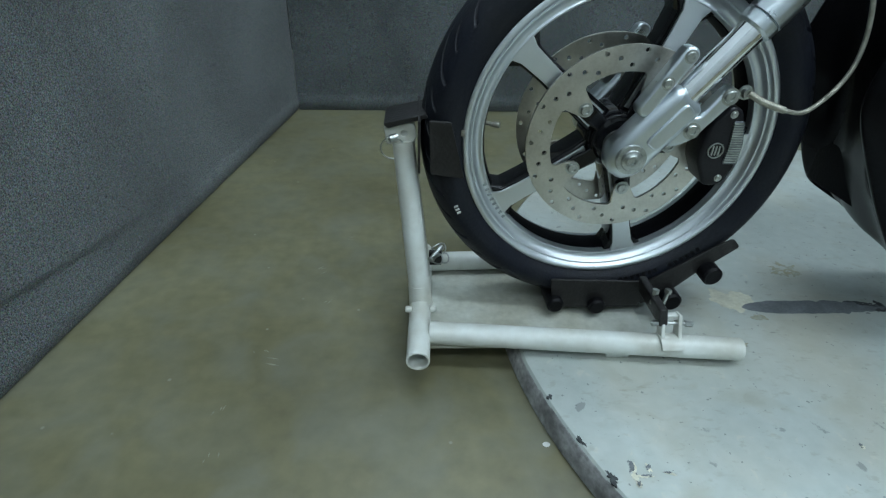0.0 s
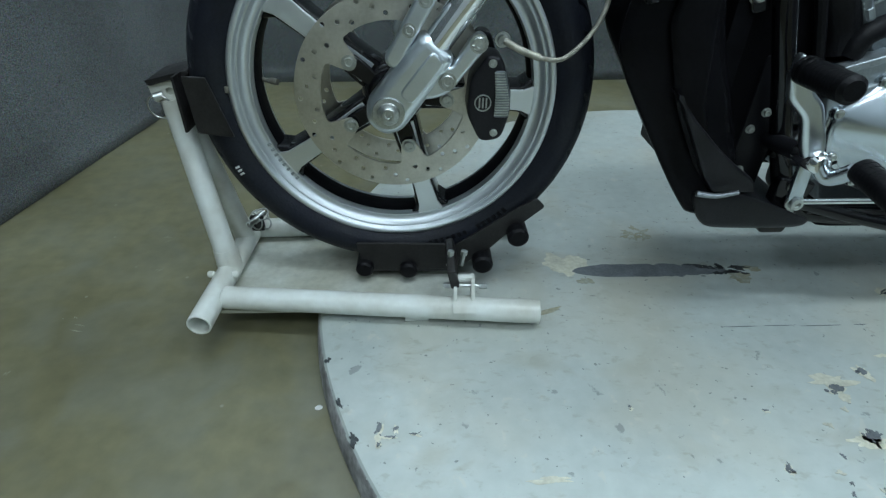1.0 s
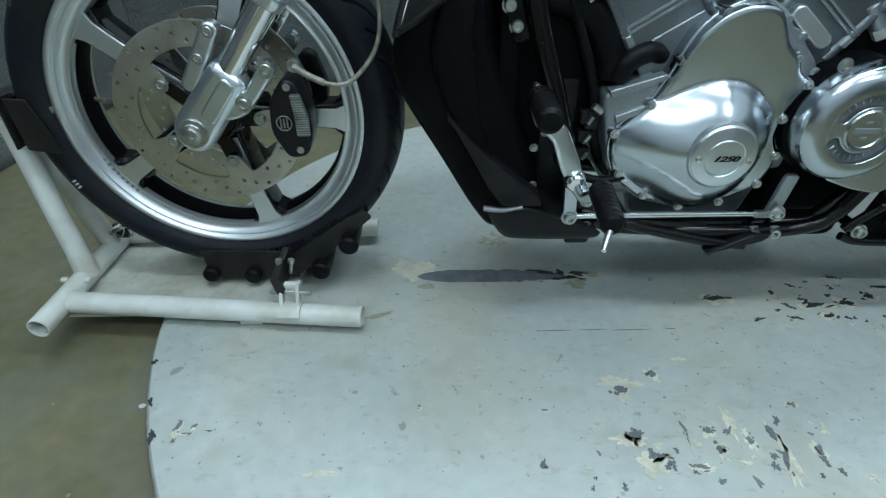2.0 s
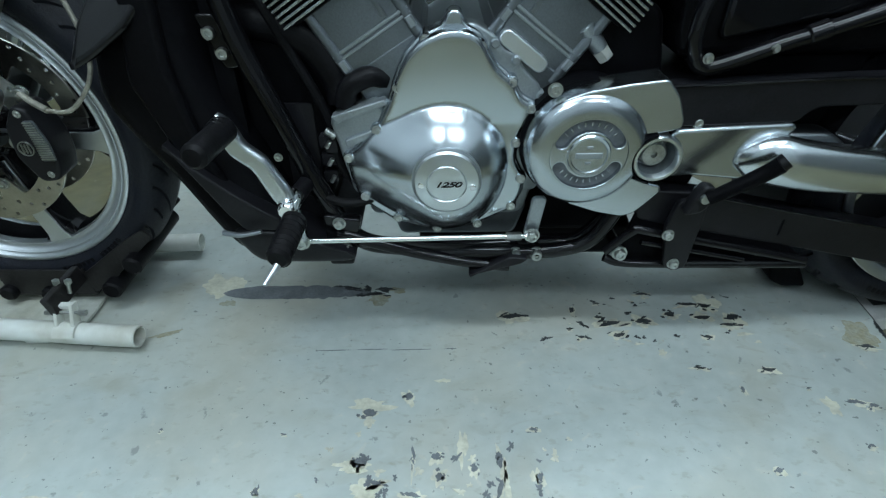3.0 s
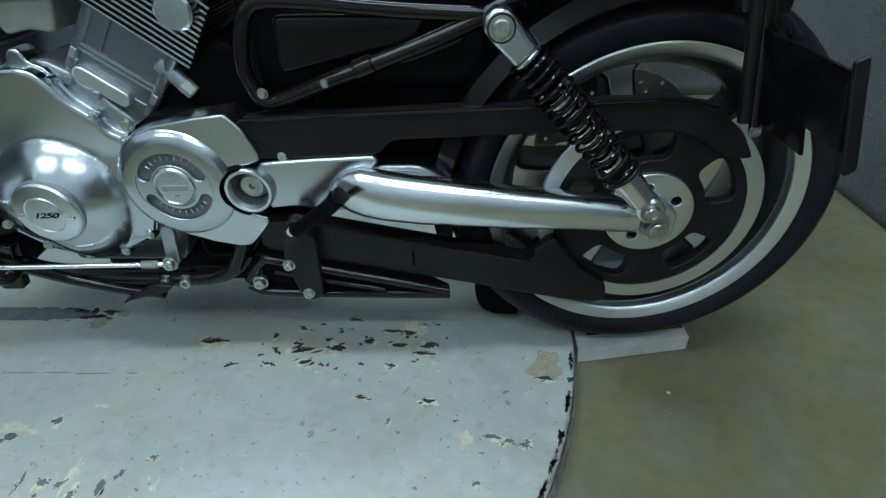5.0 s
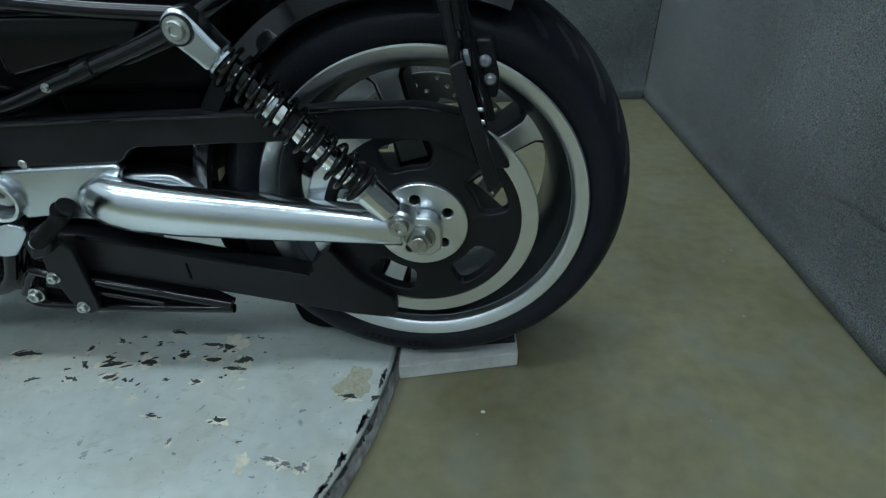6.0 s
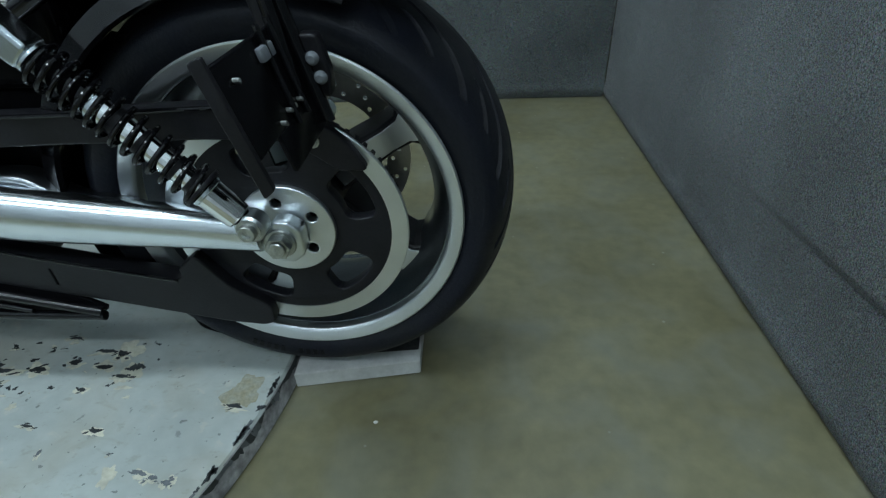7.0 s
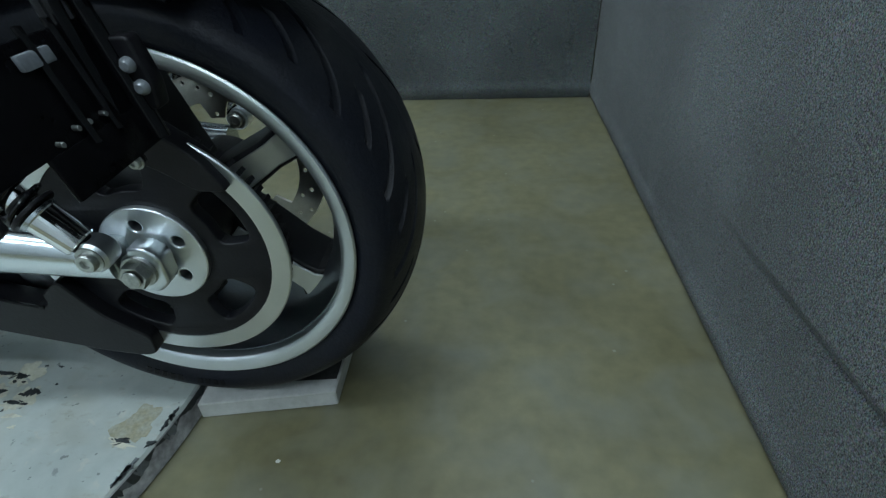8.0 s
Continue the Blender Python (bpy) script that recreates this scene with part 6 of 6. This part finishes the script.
    tip = rounded([(0.100, 0.125), (0.215, 0.208), (0.247, 0.226), (0.262, 0.210), (0.195, 0.150), (0.165, 0.118), (0.110, 0.080)], 0.006, 3)
    for y in (-0.068, 0.064):
        part("cradle_side", plate([low], y, y + 0.005, 0.001), STEEL_BLACK, s, "black steel cradle plate")
        part("cradle_tip", plate([tip], y, y + 0.005, 0.001), STEEL_BLACK, s, "black steel cradle plate")
    for x, z in ((-0.055, 0.091), (0.024, 0.087)):
        part("cradle_roller", rod((x, -0.082, z - 0.004), (x, 0.080, z - 0.004), 0.0160, seg=20, bevel=0.004), BLACK_RUBBER, s)
    for x, z in ((0.158, 0.102), (0.217, 0.160)):
        part("cradle_roller", rod((x, -0.092, z), (x, 0.088, z), 0.0185, seg=20, bevel=0.004), BLACK_RUBBER, s)
    bm = box(-0.06, -0.066, 0.074, 0.11, 0.064, 0.080)
    part("cradle_floor", bm, STEEL_BLACK, s)
    # clamp on each rail: a saddle, two leaning cheeks, a cross bolt, and the link to the cradle
    for y, sg in ((-0.178, 1), (0.098, -1)):
        c = part("rail_clamp", lathe([(R + 0.0002, -0.019), (R + 0.0045, -0.019), (R + 0.0045, 0.019), (R + 0.0002, 0.019)], 12, 28, 152, closed=True, center=(0.119, y, zt), axis="x"), STAND, s, "cream clamp bracket")
        for x in (0.1015, 0.1305):
            side = [(y + sg * a, z) for a, z in ((-0.010, 0.090), (0.014, 0.088), (0.030, 0.130), (0.013, 0.134))]
            bm = bmesh.new()
            rings = [[bm.verts.new((xx, b, z)) for b, z in side] for xx in (x, x + 0.0060)]
            for i in range(4):
                k = (i + 1) % 4
                bm.faces.new((rings[0][i], rings[0][k], rings[1][k], rings[1][i]))
            bm.faces.new(rings[0][::-1])
            bm.faces.new(rings[1])
            bmesh.ops.bevel(bm, geom=bm.edges[:], offset=0.001, segments=2, affect="EDGES")
            part("clamp_cheek", bm, STAND, c)
        part("clamp_bridge", box(0.1065, min(y + sg * 0.016, y + sg * 0.027), 0.122, 0.1315, max(y + sg * 0.016, y + sg * 0.027), 0.130, 0.001), STAND, c)
        part("adjuster_bolt", rod((0.084, y + sg * 0.012, 0.119), (0.156, y + sg * 0.012, 0.117), 0.0030, seg=10), ZINC, c)
        part("adjuster_nut", rod((0.144, y + sg * 0.012, 0.1174), (0.157, y + sg * 0.012, 0.117), 0.0056, seg=6), ZINC, c)
        part("adjuster_nut", rod((0.086, y + sg * 0.012, 0.119), (0.096, y + sg * 0.012, 0.1188), 0.0056, seg=6), ZINC, c)
        y0, y1 = sorted((y + sg * 0.006, y + sg * 0.105))
        arm = part("cradle_link", plate([rounded([(0.090, 0.150), (0.104, 0.152), (0.112, 0.118), (0.098, 0.114)], 0.004)], y0, y1, 0.002), STEEL_BLACK, s)
        for x in (0.094, 0.116):
            part("link_bolt", rod((x, y + sg * 0.046, 0.134), (x + 0.004, y + sg * 0.050, 0.160), 0.0036, seg=10), ZINC, arm)
            part("link_nut", rod((x + 0.0035, y + sg * 0.0495, 0.154), (x + 0.0045, y + sg * 0.0505, 0.161), 0.0062, seg=6), ZINC, arm)
    pin = part("pin_clip", rod((-0.285, 0.022, 0.120), (-0.262, 0.060, 0.128), 0.006, seg=14, bevel=0.001), ZINC, s, "zinc locking pin with wire clips")
    for k, (x, z) in enumerate(((-0.275, 0.118), (-0.262, 0.112), (-0.268, 0.128))):
        loop = [(x + 0.014 * math.cos(a), 0.030 + 0.012 * k + 0.006 * math.sin(2 * a), z + 0.010 * math.sin(a)) for a in (2 * math.pi * i / 16 for i in range(17))]
        part("wire_clip", sweep(loop, 0.0015, 1, 6), ZINC, pin)
    part("pin_lug", box(-0.288, 0.040, 0.096, -0.262, 0.050, 0.128, 0.003), STEEL_BLACK, s)


wheel_stand()


# ---- scratches and specks on the floor ----
def floor_marks():
    rnd = random.Random(11)
    t = thing("floor_scratch", -0.6, -0.2, 0, "pale scuffs and scratches on the concrete floor", "scratch", kind="structure")
    for x, y, L, turn in ((-0.575, -0.13, 0.05, -0.2), (-0.60, -0.105, 0.02, -0.9), (-0.635, -0.235, 0.025, 1.4), (-0.62, -0.33, 0.02, 1.5), (-0.53, 0.16, 0.05, 0.5), (-0.47, 0.30, 0.04, 0.2), (-0.5, 0.05, 0.03, 0.9)):
        for k in range(3):
            bm = bmesh.new()
            a = turn + rnd.uniform(-0.2, 0.2)
            ox, oy = x + rnd.uniform(-0.012, 0.012), y + rnd.uniform(-0.01, 0.01)
            ll = L * rnd.uniform(0.3, 0.7)
            dx, dy = math.cos(a) * ll / 2, math.sin(a) * ll / 2
            nx, ny = -math.sin(a) * 0.0011, math.cos(a) * 0.0011
            vs = [bm.verts.new(p) for p in ((ox - dx, oy - dy, 0.0004), (ox + nx, oy + ny, 0.0004), (ox + dx, oy + dy, 0.0004), (ox - nx, oy - ny, 0.0004))]
            bm.faces.new(vs)
            part("scratch_line", bm, SCRATCH, t)
    for x, y, r in ((-0.11, -0.315, 0.006), (1.79, -0.19, 0.004), (-0.17, 0.2, 0.004)):
        bm = bmesh.new()
        vs = [bm.verts.new((x + r * math.cos(a), y + r * 0.8 * math.sin(a), 0.0004)) for a in (2 * math.pi * k / 12 for k in range(12))]
        bm.faces.new(vs)
        part("paint_drop", bm, BOARD, t)


floor_marks()
